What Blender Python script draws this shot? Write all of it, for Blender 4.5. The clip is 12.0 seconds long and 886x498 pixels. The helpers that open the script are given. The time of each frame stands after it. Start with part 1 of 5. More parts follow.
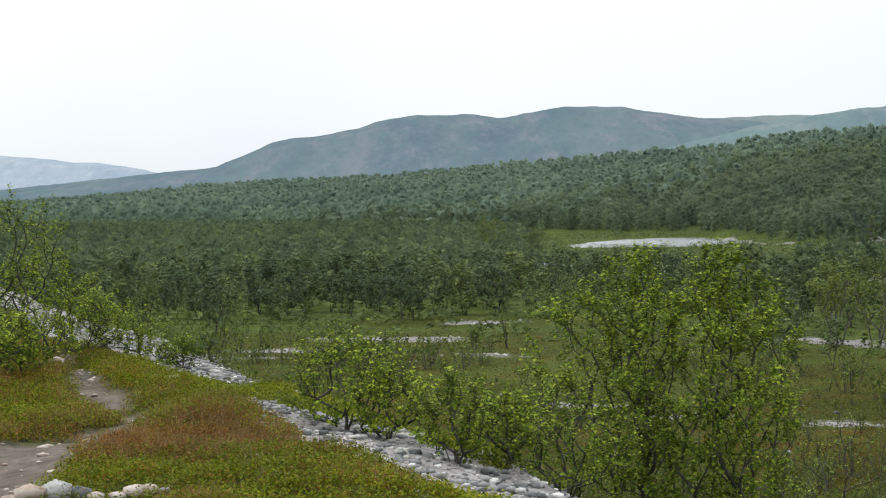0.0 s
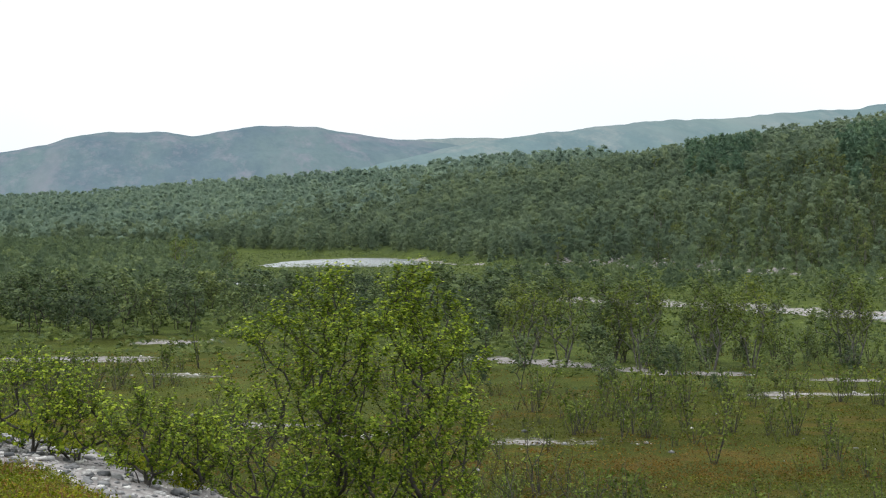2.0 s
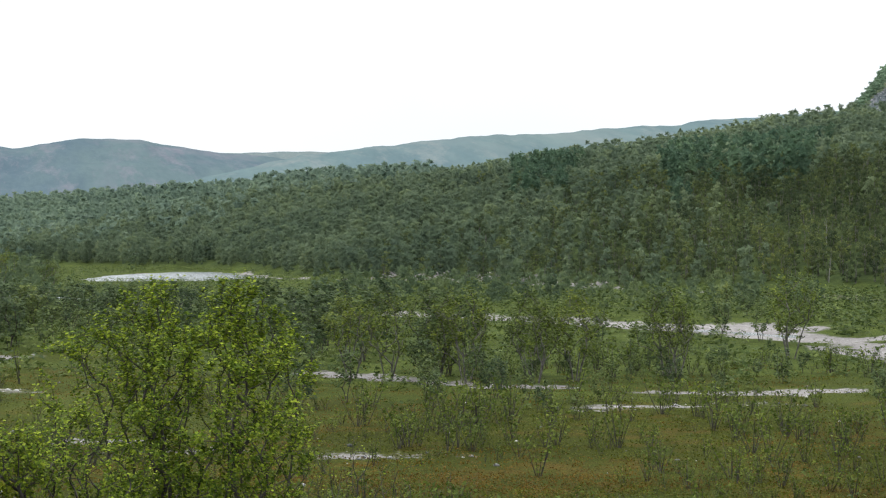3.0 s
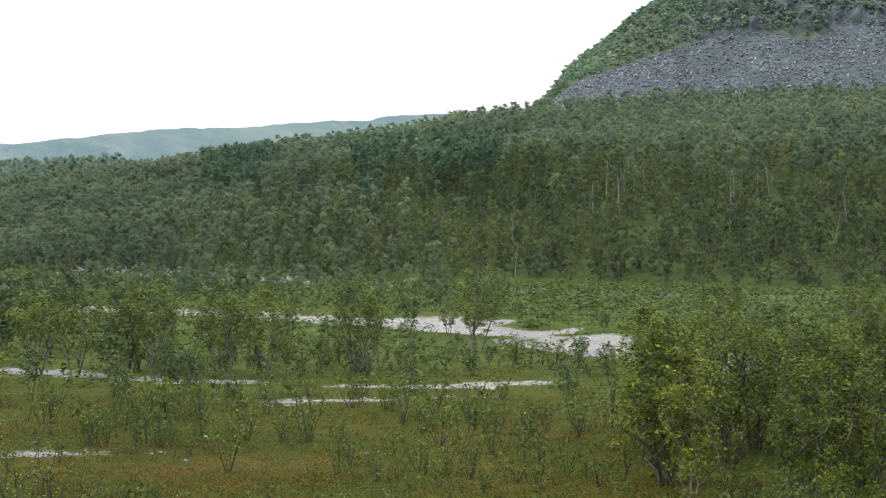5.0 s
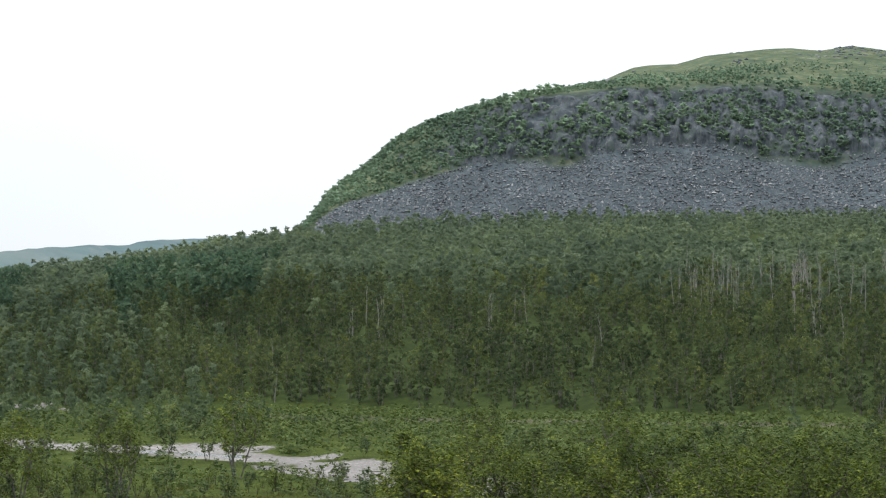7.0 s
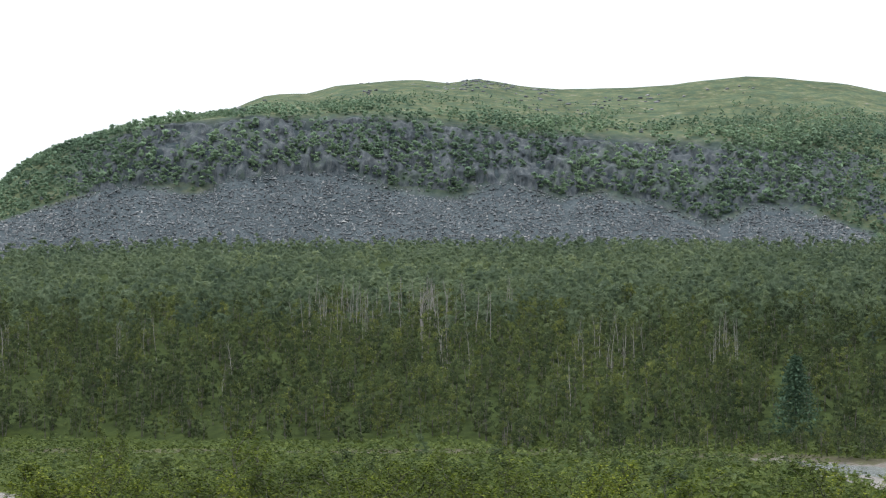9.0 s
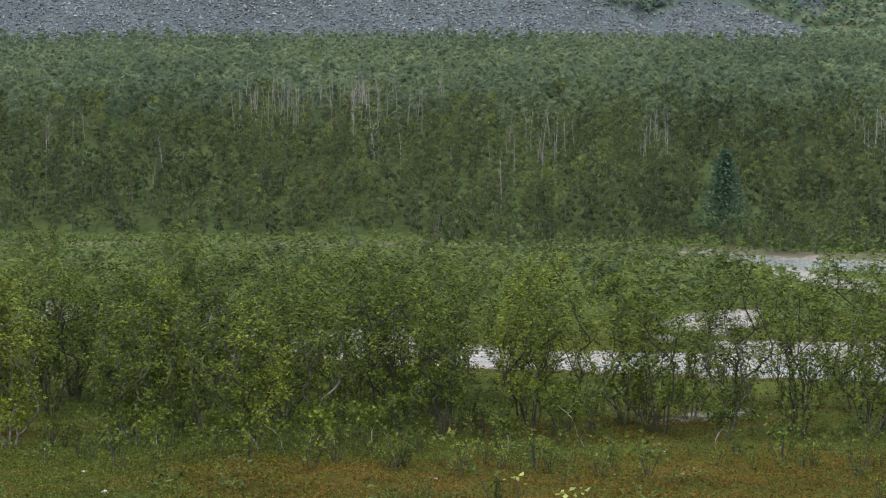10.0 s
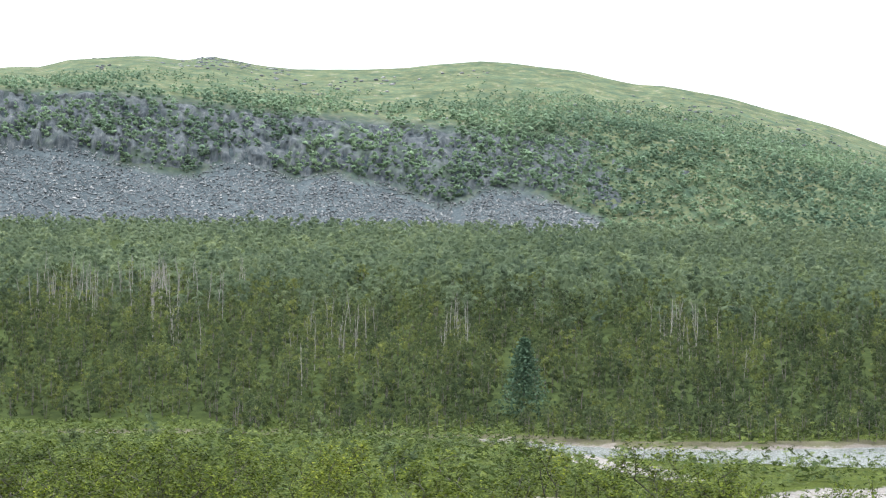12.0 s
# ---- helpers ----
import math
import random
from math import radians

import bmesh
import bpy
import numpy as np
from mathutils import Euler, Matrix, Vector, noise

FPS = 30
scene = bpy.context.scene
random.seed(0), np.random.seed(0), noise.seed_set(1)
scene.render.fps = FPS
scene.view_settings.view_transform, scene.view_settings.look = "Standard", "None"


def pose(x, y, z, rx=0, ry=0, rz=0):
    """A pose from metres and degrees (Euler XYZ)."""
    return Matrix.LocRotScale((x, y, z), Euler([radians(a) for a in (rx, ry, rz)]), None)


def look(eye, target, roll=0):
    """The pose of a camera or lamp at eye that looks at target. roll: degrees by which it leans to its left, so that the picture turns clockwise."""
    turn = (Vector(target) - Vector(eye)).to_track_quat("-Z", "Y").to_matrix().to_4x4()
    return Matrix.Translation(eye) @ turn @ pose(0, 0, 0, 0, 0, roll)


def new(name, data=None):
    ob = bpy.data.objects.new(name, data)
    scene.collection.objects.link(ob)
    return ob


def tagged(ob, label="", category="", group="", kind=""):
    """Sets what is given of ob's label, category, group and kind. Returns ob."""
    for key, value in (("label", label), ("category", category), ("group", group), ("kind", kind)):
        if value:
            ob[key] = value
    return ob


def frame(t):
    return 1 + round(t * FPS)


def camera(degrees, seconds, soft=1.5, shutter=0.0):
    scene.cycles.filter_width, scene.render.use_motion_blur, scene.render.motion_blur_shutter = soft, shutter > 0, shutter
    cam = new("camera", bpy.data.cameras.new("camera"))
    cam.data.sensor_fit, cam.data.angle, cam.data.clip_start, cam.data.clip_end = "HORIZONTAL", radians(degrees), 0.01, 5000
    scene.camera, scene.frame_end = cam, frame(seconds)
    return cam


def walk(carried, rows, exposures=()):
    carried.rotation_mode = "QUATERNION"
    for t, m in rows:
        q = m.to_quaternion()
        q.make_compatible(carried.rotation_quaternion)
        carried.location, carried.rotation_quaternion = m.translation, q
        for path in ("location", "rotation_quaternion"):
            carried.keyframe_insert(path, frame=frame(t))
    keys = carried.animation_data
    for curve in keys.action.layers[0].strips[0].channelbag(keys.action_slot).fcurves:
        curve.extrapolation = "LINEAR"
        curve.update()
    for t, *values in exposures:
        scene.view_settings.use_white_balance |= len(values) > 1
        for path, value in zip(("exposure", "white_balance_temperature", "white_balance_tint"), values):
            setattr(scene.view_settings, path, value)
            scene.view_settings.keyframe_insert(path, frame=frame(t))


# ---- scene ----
PATH = [  # seconds, heading to the right of north, tilt up, lean
    (0.0, 0.00, -1.40, -0.58), (0.5, 2.22, -1.40, -0.41), (1.0, 4.58, -1.35, -0.11),
    (1.5, 6.64, -1.13, -0.03), (2.0, 8.65, -0.89, -0.01), (2.5, 11.27, -0.70, 0.07),
    (3.0, 13.56, -0.49, 0.10), (3.2, 13.76, -0.47, 0.09), (3.6, 15.22, -0.81, 0.12),
    (4.0, 17.94, -1.49, 0.23), (4.4, 20.66, -1.86, 0.33), (4.8, 22.09, -1.26, 0.31),
    (5.0, 22.28, -0.62, 0.27), (5.5, 22.66, 1.57, 0.23), (6.0, 24.30, 2.61, 0.18),
    (6.5, 26.56, 2.93, 0.22), (7.0, 29.03, 2.93, 0.13), (7.5, 31.27, 3.52, 0.03),
    (7.7, 32.32, 3.87, -0.07), (8.1, 34.63, 4.46, -0.26), (8.5, 37.01, 4.61, -0.23),
    (8.9, 39.04, 4.01, -0.16), (9.3, 40.27, 2.27, -0.23), (9.5, 40.60, 1.08, -0.22),
    (10.0, 41.36, -2.10, -0.11), (10.5, 42.38, -3.16, -0.09), (11.0, 44.29, -1.63, 0.00),
    (11.5, 45.72, 1.07, 0.08), (12.0, 46.96, 3.17, 0.20),
]
EYE = (0.0, 0.0, 8.0)
cam = camera(24.6, 12.0, soft=1.15)
walk(cam, [(t, pose(*EYE, 0, 0, -head) @ pose(0, 0, 0, 90 + tilt) @ pose(0, 0, 0, 0, 0, lean)) for t, head, tilt, lean in PATH],
     exposures=[(0.0, -0.1), (2.5, 0.0), (3.2, 0.02), (4.8, 0.2), (5.5, 0.18), (6.5, 0.0), (7.0, -0.1), (7.5, -0.13), (9.5, 0.03), (10.0, 0.15), (10.5, 0.3), (11.0, 0.46), (11.5, 0.58), (12.0, 0.74)])

# ---- overcast daylight ----
world = bpy.data.worlds.new("overcast_sky")
scene.world = world
world.use_nodes = True
wn, wl = world.node_tree.nodes, world.node_tree.links
wn.clear()
w_out, w_bg, w_sky = wn.new("ShaderNodeOutputWorld"), wn.new("ShaderNodeBackground"), wn.new("ShaderNodeTexSky")
w_sky.sky_type, w_sky.sun_disc, w_sky.sun_elevation, w_sky.sun_rotation = "NISHITA", False, radians(48), radians(-60)
w_hsv, w_noise, w_ramp, w_mix, w_rise, w_grad, w_mul = (wn.new(k) for k in ("ShaderNodeHueSaturation", "ShaderNodeTexNoise", "ShaderNodeValToRGB", "ShaderNodeMix", "ShaderNodeTexGradient", "ShaderNodeValToRGB", "ShaderNodeMix"))
w_hsv.inputs["Saturation"].default_value, w_hsv.inputs["Value"].default_value = 0.5, 0.10
w_noise.inputs["Scale"].default_value, w_noise.inputs["Detail"].default_value = 3.0, 4.0
w_ramp.color_ramp.elements[0].position, w_ramp.color_ramp.elements[0].color = 0.3, (0.93, 0.97, 1.0, 1)
w_ramp.color_ramp.elements[1].position, w_ramp.color_ramp.elements[1].color = 0.65, (1.06, 1.07, 1.08, 1)
w_rise.texture_mapping.mapping_x = "Z"
w_grad.color_ramp.elements[0].position, w_grad.color_ramp.elements[0].color = 0.0, (0.97, 1.0, 1.03, 1)
w_grad.color_ramp.elements[1].position, w_grad.color_ramp.elements[1].color = 1.0, (2.75, 2.75, 2.75, 1)
w_mix.data_type = w_mul.data_type = "RGBA"
w_mul.blend_type = "MULTIPLY"
w_mix.inputs["Factor"].default_value, w_mul.inputs["Factor"].default_value = 0.88, 1.0
wl.new(w_sky.outputs["Color"], w_hsv.inputs["Color"])
wl.new(w_noise.outputs["Fac"], w_ramp.inputs["Fac"])
wl.new(w_rise.outputs["Fac"], w_grad.inputs["Fac"])
wl.new(w_hsv.outputs["Color"], w_mix.inputs["A"])
wl.new(w_ramp.outputs["Color"], w_mix.inputs["B"])
wl.new(w_mix.outputs["Result"], w_mul.inputs["A"])
wl.new(w_grad.outputs["Color"], w_mul.inputs["B"])
wl.new(w_mul.outputs["Result"], w_bg.inputs["Color"])
w_bg.inputs["Strength"].default_value = 1.0
wl.new(w_bg.outputs["Background"], w_out.inputs["Surface"])

sun_data = bpy.data.lights.new("sun", "SUN")
sun_data.energy, sun_data.angle, sun_data.color = 1.5, radians(14), (1.0, 0.96, 0.88)
sun = new("sun", sun_data)
sun.matrix_world = look((-60, 25, 90), (0, 0, 0))


# ---- materials ----
def rgb(c):
    return (*c, 1.0)


class Mat:
    """A node material: a base colour out of noise ramps, with bump."""

    def __init__(self, name, rough=0.85, spec=0.3):
        self.m = bpy.data.materials.new(name)
        self.m.use_nodes = True
        self.n, self.l = self.m.node_tree.nodes, self.m.node_tree.links
        self.b = self.n["Principled BSDF"]
        self.b.inputs["Roughness"].default_value = rough
        self.b.inputs["Specular IOR Level"].default_value = spec
        self.co = self.n.new("ShaderNodeNewGeometry")

    def noise(self, scale, detail=4.0, rough=0.6, dist=0.0, stretch=None):
        t = self.n.new("ShaderNodeTexNoise")
        if stretch:
            v = self.n.new("ShaderNodeVectorMath")
            v.operation = "MULTIPLY"
            v.inputs[1].default_value = stretch
            self.l.new(self.co.outputs["Position"], v.inputs[0])
        t.inputs["Scale"].default_value, t.inputs["Detail"].default_value = scale, detail
        t.inputs["Roughness"].default_value, t.inputs["Distortion"].default_value = rough, dist
        self.l.new(v.outputs["Vector"] if stretch else self.co.outputs["Position"], t.inputs["Vector"])
        return t.outputs["Fac"]

    def ramp(self, fac, *stops):
        r = self.n.new("ShaderNodeValToRGB")
        els = r.color_ramp.elements
        while len(els) < len(stops):
            els.new(0.5)
        for e, (p, c) in zip(els, stops):
            e.position, e.color = p, rgb(c)
        self.l.new(fac, r.inputs["Fac"])
        return r.outputs["Color"]

    def mix(self, fac, a, b, blend="MIX"):
        x = self.n.new("ShaderNodeMix")
        x.data_type, x.blend_type = "RGBA", blend
        for v, k in ((fac, "Factor"), (a, "A"), (b, "B")):
            if isinstance(v, tuple):
                x.inputs[k].default_value = rgb(v)
            elif isinstance(v, float):
                x.inputs[k].default_value = v
            else:
                self.l.new(v, x.inputs[k])
        return x.outputs["Result"]

    def attr(self, name):
        a = self.n.new("ShaderNodeAttribute")
        a.attribute_name = name
        return a.outputs["Fac"]

    def math(self, op, a, b, clamp=True):
        x = self.n.new("ShaderNodeMath")
        x.operation = op
        x.use_clamp = clamp
        for v, s in ((a, x.inputs[0]), (b, x.inputs[1])):
            if isinstance(v, float):
                s.default_value = v
            else:
                self.l.new(v, s)
        return x.outputs["Value"]

    def bump(self, fac, strength, distance):
        b = self.n.new("ShaderNodeBump")
        b.inputs["Strength"].default_value, b.inputs["Distance"].default_value = strength, distance
        self.l.new(fac, b.inputs["Height"])
        self.l.new(b.outputs["Normal"], self.b.inputs["Normal"])

    def done(self, colour):
        self.l.new(colour, self.b.inputs["Base Color"])
        return self.m


def leaf_material(name, dark, mid, light, patch=0.05, through_light=0.35, vary=1.0, gaps=0.0, full=0.51):
    """Leaves: hue by the leaf, by the tree and by stand, with light that comes through."""
    k = Mat(name, 0.6, 0.08)
    info = k.n.new("ShaderNodeObjectInfo")
    tone = k.n.new("ShaderNodeMath")
    tone.operation = "FRACT"
    summed = k.n.new("ShaderNodeMath")
    k.l.new(k.attr("tone"), summed.inputs[0])
    k.l.new(info.outputs["Random"], summed.inputs[1])
    k.l.new(summed.outputs["Value"], tone.inputs[0])
    by_leaf = k.ramp(k.co.outputs["Random Per Island"], (0.0, dark), (0.5, mid), (1.0, light))
    by_tree = k.ramp(tone.outputs["Value"], (0.0, (0.6, 0.65, 0.74)), (0.3, (0.84, 0.86, 0.9)), (0.7, (1.06, 1.06, 1.0)), (1.0, (1.5, 1.36, 1.02)))
    by_stand = k.ramp(k.noise(patch, 3.0), (0.35, (0.72, 0.76, 0.76)), (0.65, (1.2, 1.17, 1.08)))
    c = k.mix(1.0, k.mix(vary, by_leaf, by_tree, "MULTIPLY"), by_stand, "MULTIPLY")
    tr = k.n.new("ShaderNodeBsdfTranslucent")
    ms = k.n.new("ShaderNodeMixShader")
    ms.inputs["Fac"].default_value = through_light
    k.l.new(c, tr.inputs["Color"])
    k.l.new(k.b.outputs["BSDF"], ms.inputs[1])
    k.l.new(tr.outputs["BSDF"], ms.inputs[2])
    out = ms.outputs["Shader"]
    if gaps:
        # a spray of small leaves: gaps between them let the light through
        clear, cut = k.n.new("ShaderNodeBsdfTransparent"), k.n.new("ShaderNodeMixShader")
        spray = k.noise(gaps, 2.0, 0.6)
        k.l.new(k.math("GREATER_THAN", spray, full), cut.inputs["Fac"])
        k.l.new(clear.outputs["BSDF"], cut.inputs[1])
        k.l.new(out, cut.inputs[2])
        out = cut.outputs["Shader"]
        k.bump(k.noise(gaps * 0.8, 2.0), 1.0, 0.5 / gaps)
        k.l.new(k.b.inputs["Normal"].links[0].from_socket, tr.inputs["Normal"])
    k.l.new(out, k.n["Material Output"].inputs["Surface"])
    return k.done(c)


def plain_material(name, lo, hi, scale, rough=0.9, bump=0.0, spec=0.25, big=None):
    k = Mat(name, rough, spec)
    f = k.noise(scale, 5.0)
    c = k.ramp(f, (0.3, lo), (0.7, hi))
    if big:
        c = k.mix(1.0, c, k.ramp(k.noise(scale / 9, 3.0), (0.35, (0.7, 0.7, 0.7)), (0.65, big)), "MULTIPLY")
    if bump:
        k.bump(f, 0.6, bump)
    return k.done(c)


M_LEAF_NEAR = leaf_material("birch_leaf_bright", (0.03, 0.06, 0.008), (0.112, 0.168, 0.014), (0.285, 0.35, 0.036), 0.4, 0.36, 0.25)
M_LEAF = leaf_material("birch_leaf", (0.024, 0.042, 0.009), (0.07, 0.1, 0.016), (0.17, 0.205, 0.03), 0.12, 0.28, 1.0, 17.0, 0.46)
M_LEAF_YOUNG = leaf_material("young_birch_leaf", (0.2, 0.26, 0.06), (0.32, 0.38, 0.1), (0.45, 0.48, 0.2), 0.4, 0.4, 0.0)
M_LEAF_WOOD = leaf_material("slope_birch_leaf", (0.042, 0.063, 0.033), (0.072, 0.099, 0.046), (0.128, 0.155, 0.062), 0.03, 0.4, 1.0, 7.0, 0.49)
# same birch farther off: paler, bluer leaf colour carries the haze
M_LEAF_SIDE_HAZED = leaf_material("valley_side_leaf_hazed", (0.108, 0.15, 0.1), (0.132, 0.178, 0.117), (0.158, 0.205, 0.13), 0.025, 0.5, 0.4, 5.5, 0.44)
M_LEAF_SHELF_HAZED = leaf_material("shelf_birch_leaf_hazed", (0.116, 0.16, 0.11), (0.144, 0.192, 0.128), (0.17, 0.218, 0.142), 0.02, 0.5, 0.4, 3.6, 0.45)
# far thickets: thicket leaf lightened and blued, haze put into its colour
M_LEAF_FLOOR_HAZED = leaf_material("valley_floor_leaf_hazed", (0.08, 0.116, 0.068), (0.108, 0.15, 0.086), (0.142, 0.188, 0.104), 0.03, 0.45, 0.6, 6.0, 0.46)
M_LEAF_VALLEY_HAZED = leaf_material("valley_birch_leaf_hazed", (0.136, 0.194, 0.157), (0.158, 0.22, 0.172), (0.18, 0.243, 0.184), 0.012, 0.5, 0.25, 2.4, 0.44)
# scrub leaves too pale and even for foliage: haze before the hill, as colour
M_LEAF_HILL_HAZED = leaf_material("hill_scrub_leaf_hazed", (0.185, 0.27, 0.2), (0.2, 0.286, 0.206), (0.216, 0.302, 0.212), 0.03, 0.8, 0.1, 2.6, 0.42)
M_THICKET = leaf_material("thicket_birch_leaf", (0.04, 0.066, 0.034), (0.078, 0.113, 0.052), (0.13, 0.168, 0.07), 0.06, 0.3, 1.0, 10.0, 0.42)
M_WILLOW = leaf_material("willow_leaf", (0.028, 0.05, 0.021), (0.048, 0.075, 0.029), (0.08, 0.112, 0.041), 0.1, 0.25, 0.9, 10.0, 0.45)
M_SHRUB = leaf_material("dwarf_shrub_leaf", (0.045, 0.072, 0.014), (0.085, 0.118, 0.022), (0.15, 0.185, 0.042), 0.3, 0.35, 0.5)
M_NEEDLE = leaf_material("spruce_needle", (0.066, 0.114, 0.078), (0.074, 0.124, 0.084), (0.082, 0.134, 0.088), 0.3, 0.3, 0.0)
M_HEATH = leaf_material("heath_leaf", (0.055, 0.078, 0.003), (0.125, 0.15, 0.006), (0.23, 0.235, 0.012), 0.7, 0.3, 0.5)
M_MOOR = leaf_material("moor_leaf", (0.045, 0.054, 0.008), (0.078, 0.088, 0.012), (0.12, 0.128, 0.02), 0.5, 0.3, 0.4)
M_MOOR_RUST = leaf_material("moor_rust_leaf", (0.075, 0.046, 0.01), (0.115, 0.07, 0.014), (0.155, 0.105, 0.022), 0.5, 0.3, 0.4)
M_RUST = leaf_material("rusty_heath_leaf", (0.11, 0.04, 0.008), (0.19, 0.085, 0.016), (0.27, 0.16, 0.035), 0.9, 0.3, 0.6)
M_DRY = leaf_material("dry_grass", (0.13, 0.06, 0.025), (0.2, 0.115, 0.05), (0.3, 0.22, 0.11), 1.2, 0.3, 0.3)
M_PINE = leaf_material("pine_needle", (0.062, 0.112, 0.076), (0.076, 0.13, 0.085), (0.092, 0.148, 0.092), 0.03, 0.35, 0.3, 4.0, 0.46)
M_BARK = plain_material("birch_bark_dark", (0.022, 0.02, 0.018), (0.085, 0.078, 0.07), 9.0, 0.9, 0.01)
M_BARK_GREY = plain_material("birch_bark_grey", (0.05, 0.047, 0.044), (0.2, 0.19, 0.178), 6.0, 0.9, 0.01)
M_BARK_PALE = plain_material("birch_bark_pale", (0.16, 0.145, 0.125), (0.5, 0.47, 0.43), 5.0, 0.85, 0.01)
M_SNAG = plain_material("dead_birch_bark", (0.17, 0.166, 0.162), (0.33, 0.32, 0.31), 2.0, 0.9)


def stone_material():
    """River cobbles: each its own grey, with lichen and dirt."""
    k = Mat("river_stone", 0.85, 0.25)
    info = k.n.new("ShaderNodeObjectInfo")
    tone = k.math("FRACT", k.math("ADD", k.co.outputs["Random Per Island"], info.outputs["Random"], False), 0.0, False)
    own = k.ramp(tone, (0.0, (0.06, 0.065, 0.07)), (0.5, (0.2, 0.203, 0.207)), (0.8, (0.33, 0.328, 0.322)), (1.0, (0.6, 0.59, 0.57)))
    grain = k.noise(14.0, 6.0, 0.75)
    k.bump(grain, 0.6, 0.01)
    return k.done(k.mix(1.0, own, k.ramp(grain, (0.3, (0.55, 0.55, 0.52)), (0.65, (1.15, 1.15, 1.15))), "MULTIPLY"))


M_STONE = stone_material()
M_STONE_WARM = plain_material("pale_path_stone", (0.22, 0.15, 0.11), (0.46, 0.42, 0.38), 9.0, 0.8, 0.004)


def scree_material():
    """Angular scree: each boulder its own grey, with darker and paler fans."""
    k = Mat("scree_rock", 0.9, 0.2)
    # own greys of the stone, blued with the haze of distance
    own = k.ramp(k.co.outputs["Random Per Island"], (0.0, (0.065, 0.075, 0.085)), (0.5, (0.11, 0.122, 0.135)), (0.9, (0.155, 0.167, 0.178)), (1.0, (0.24, 0.247, 0.252)))
    fan = k.ramp(k.noise(0.07, 4.0), (0.35, (0.8, 0.8, 0.8)), (0.65, (1.15, 1.15, 1.15)))
    return k.done(k.mix(1.0, own, fan, "MULTIPLY"))


M_SCREE = scree_material()


# ---- the lie of the land: a flat valley floor, a terrace, a wooded bank, a rocky hill ----
def steps(x, a, b):
    t = np.clip((x - a) / (b - a), 0, 1)
    return t * t * (3 - 2 * t)


def curve_at(pairs):
    a, b = np.array(pairs, float).T
    return lambda q: np.interp(q, a, b)


def fbm(x, y, scale, octaves=4, seed=0):
    """Smooth value noise, about -1 to 1."""
    total, amp = np.zeros_like(x, dtype=float), 0.5
    for o in range(octaves):
        u, v = x * scale + 17.3 * o + seed * 3.7, y * scale + 9.1 * o + seed * 5.3
        i, j = np.floor(u), np.floor(v)
        f, g = u - i, v - j
        f, g = f * f * (3 - 2 * f), g * g * (3 - 2 * g)

        def h(a, b):
            s = np.sin(a * 127.1 + b * 311.7 + o * 74.7 + seed * 13.1) * 43758.5453
            return s - np.floor(s)
        n = (h(i, j) * (1 - f) + h(i + 1, j) * f) * (1 - g) + (h(i, j + 1) * (1 - f) + h(i + 1, j + 1) * f) * g
        total += (n * 2 - 1) * amp
        scale, amp = scale * 2.03, amp * 0.5
    return total


RIVER = [(273.8, 42, 24), (204, 62, 24), (147, 88, 21), (142, 101, 14), (143, 110, 9.5), (146, 119, 3.6), (152, 136, 2.2), (152, 153, 1.6), (140, 166, 1.5), (127, 178, 1.5), (115, 192, 1.6), (99, 214, 1.8),
         (96, 224, 2.0), (79, 286, 2.0), (60, 316, 2.5), (48, 330, 4), (46, 352, 6), (44, 384, 7), (40, 368, 11), (34, 338, 12), (27, 330, 4), (22, 326, 1.0)]
BRAID = [(175.1, 22.66, 9), (103, 37.08, 9), (67.98, 47.38, 9.5), (58.71, 62.83, 7), (60, 78, 5), (57, 92, 4), (58, 109, 4.5), (61, 127, 5), (61, 147, 8), (55, 161, 8), (45, 177, 4.5),
         (33, 192, 4), (20, 225, 2), (6, 262, 2.5), (-12.36, 298.7, 3)]
SIDE_BRAID = [(164.8, 50, 5), (115, 59, 5), (92, 67, 3.4), (84, 73, 1.6), (70, 62, 2)]
CREEK = [(17, 108, 0.5), (20.5, 103.5, 1.2), (25, 95.5, 0.8), (31, 91.5, 0.6), (38, 88.8, 1.4), (43, 89.5, 0.4)]
POINT_BAR = [(124, 102, 2.0), (115, 90, 1.8), (105, 77, 1.4)]
PATCHES = [(-8, 101, 4, 1.6), (-2.6, 109, 5, 2.4), (3, 123, 3, 2), (29, 82, 3, 0.6), (35, 81, 2.4, 0.6), (8.5, 68, 1.8, 0.9), (14, 66, 2, 0.8), (24, 38, 1.2, 0.3), (47, 42, 1.6, 0.35), (5, 72, 2, 0.8), (-10, 96, 3, 1.4), (1, 97, 3, 1.0), (7, 266, 4, 12)]
FOOTPATH = [(-4.3, 23, 0.08), (-3.6, 19.9, 0.12), (-2.92, 16.9, 0.16), (-2.35, 15.8, 0.2), (-2.55, 14.7, 0.26), (-2.85, 13.6, 0.36), (-2.8, 12.4, 0.34), (-2.5, 10, 0.2), (-2.3, 6, 0.2), (-0.8, -1, 0.2)]


def off_line(x, y, line):
    """How far outside a band of changing width each place lies; below 0 inside."""
    best = np.full(x.shape, 1e9)
    for (ax, ay, aw), (bx, by, bw) in zip(line, line[1:]):
        dx, dy = bx - ax, by - ay
        t = np.clip(((x - ax) * dx + (y - ay) * dy) / (dx * dx + dy * dy), 0, 1)
        best = np.minimum(best, np.hypot(x - ax - t * dx, y - ay - t * dy) - (aw + t * (bw - aw)))
    return best


def off_patches(x, y):
    best = np.full(x.shape, 1e9)
    for px, py, a, b in PATCHES:
        best = np.minimum(best, (np.hypot((x - px) / a, (y - py) / b) - 1) * min(a, b))
    return best


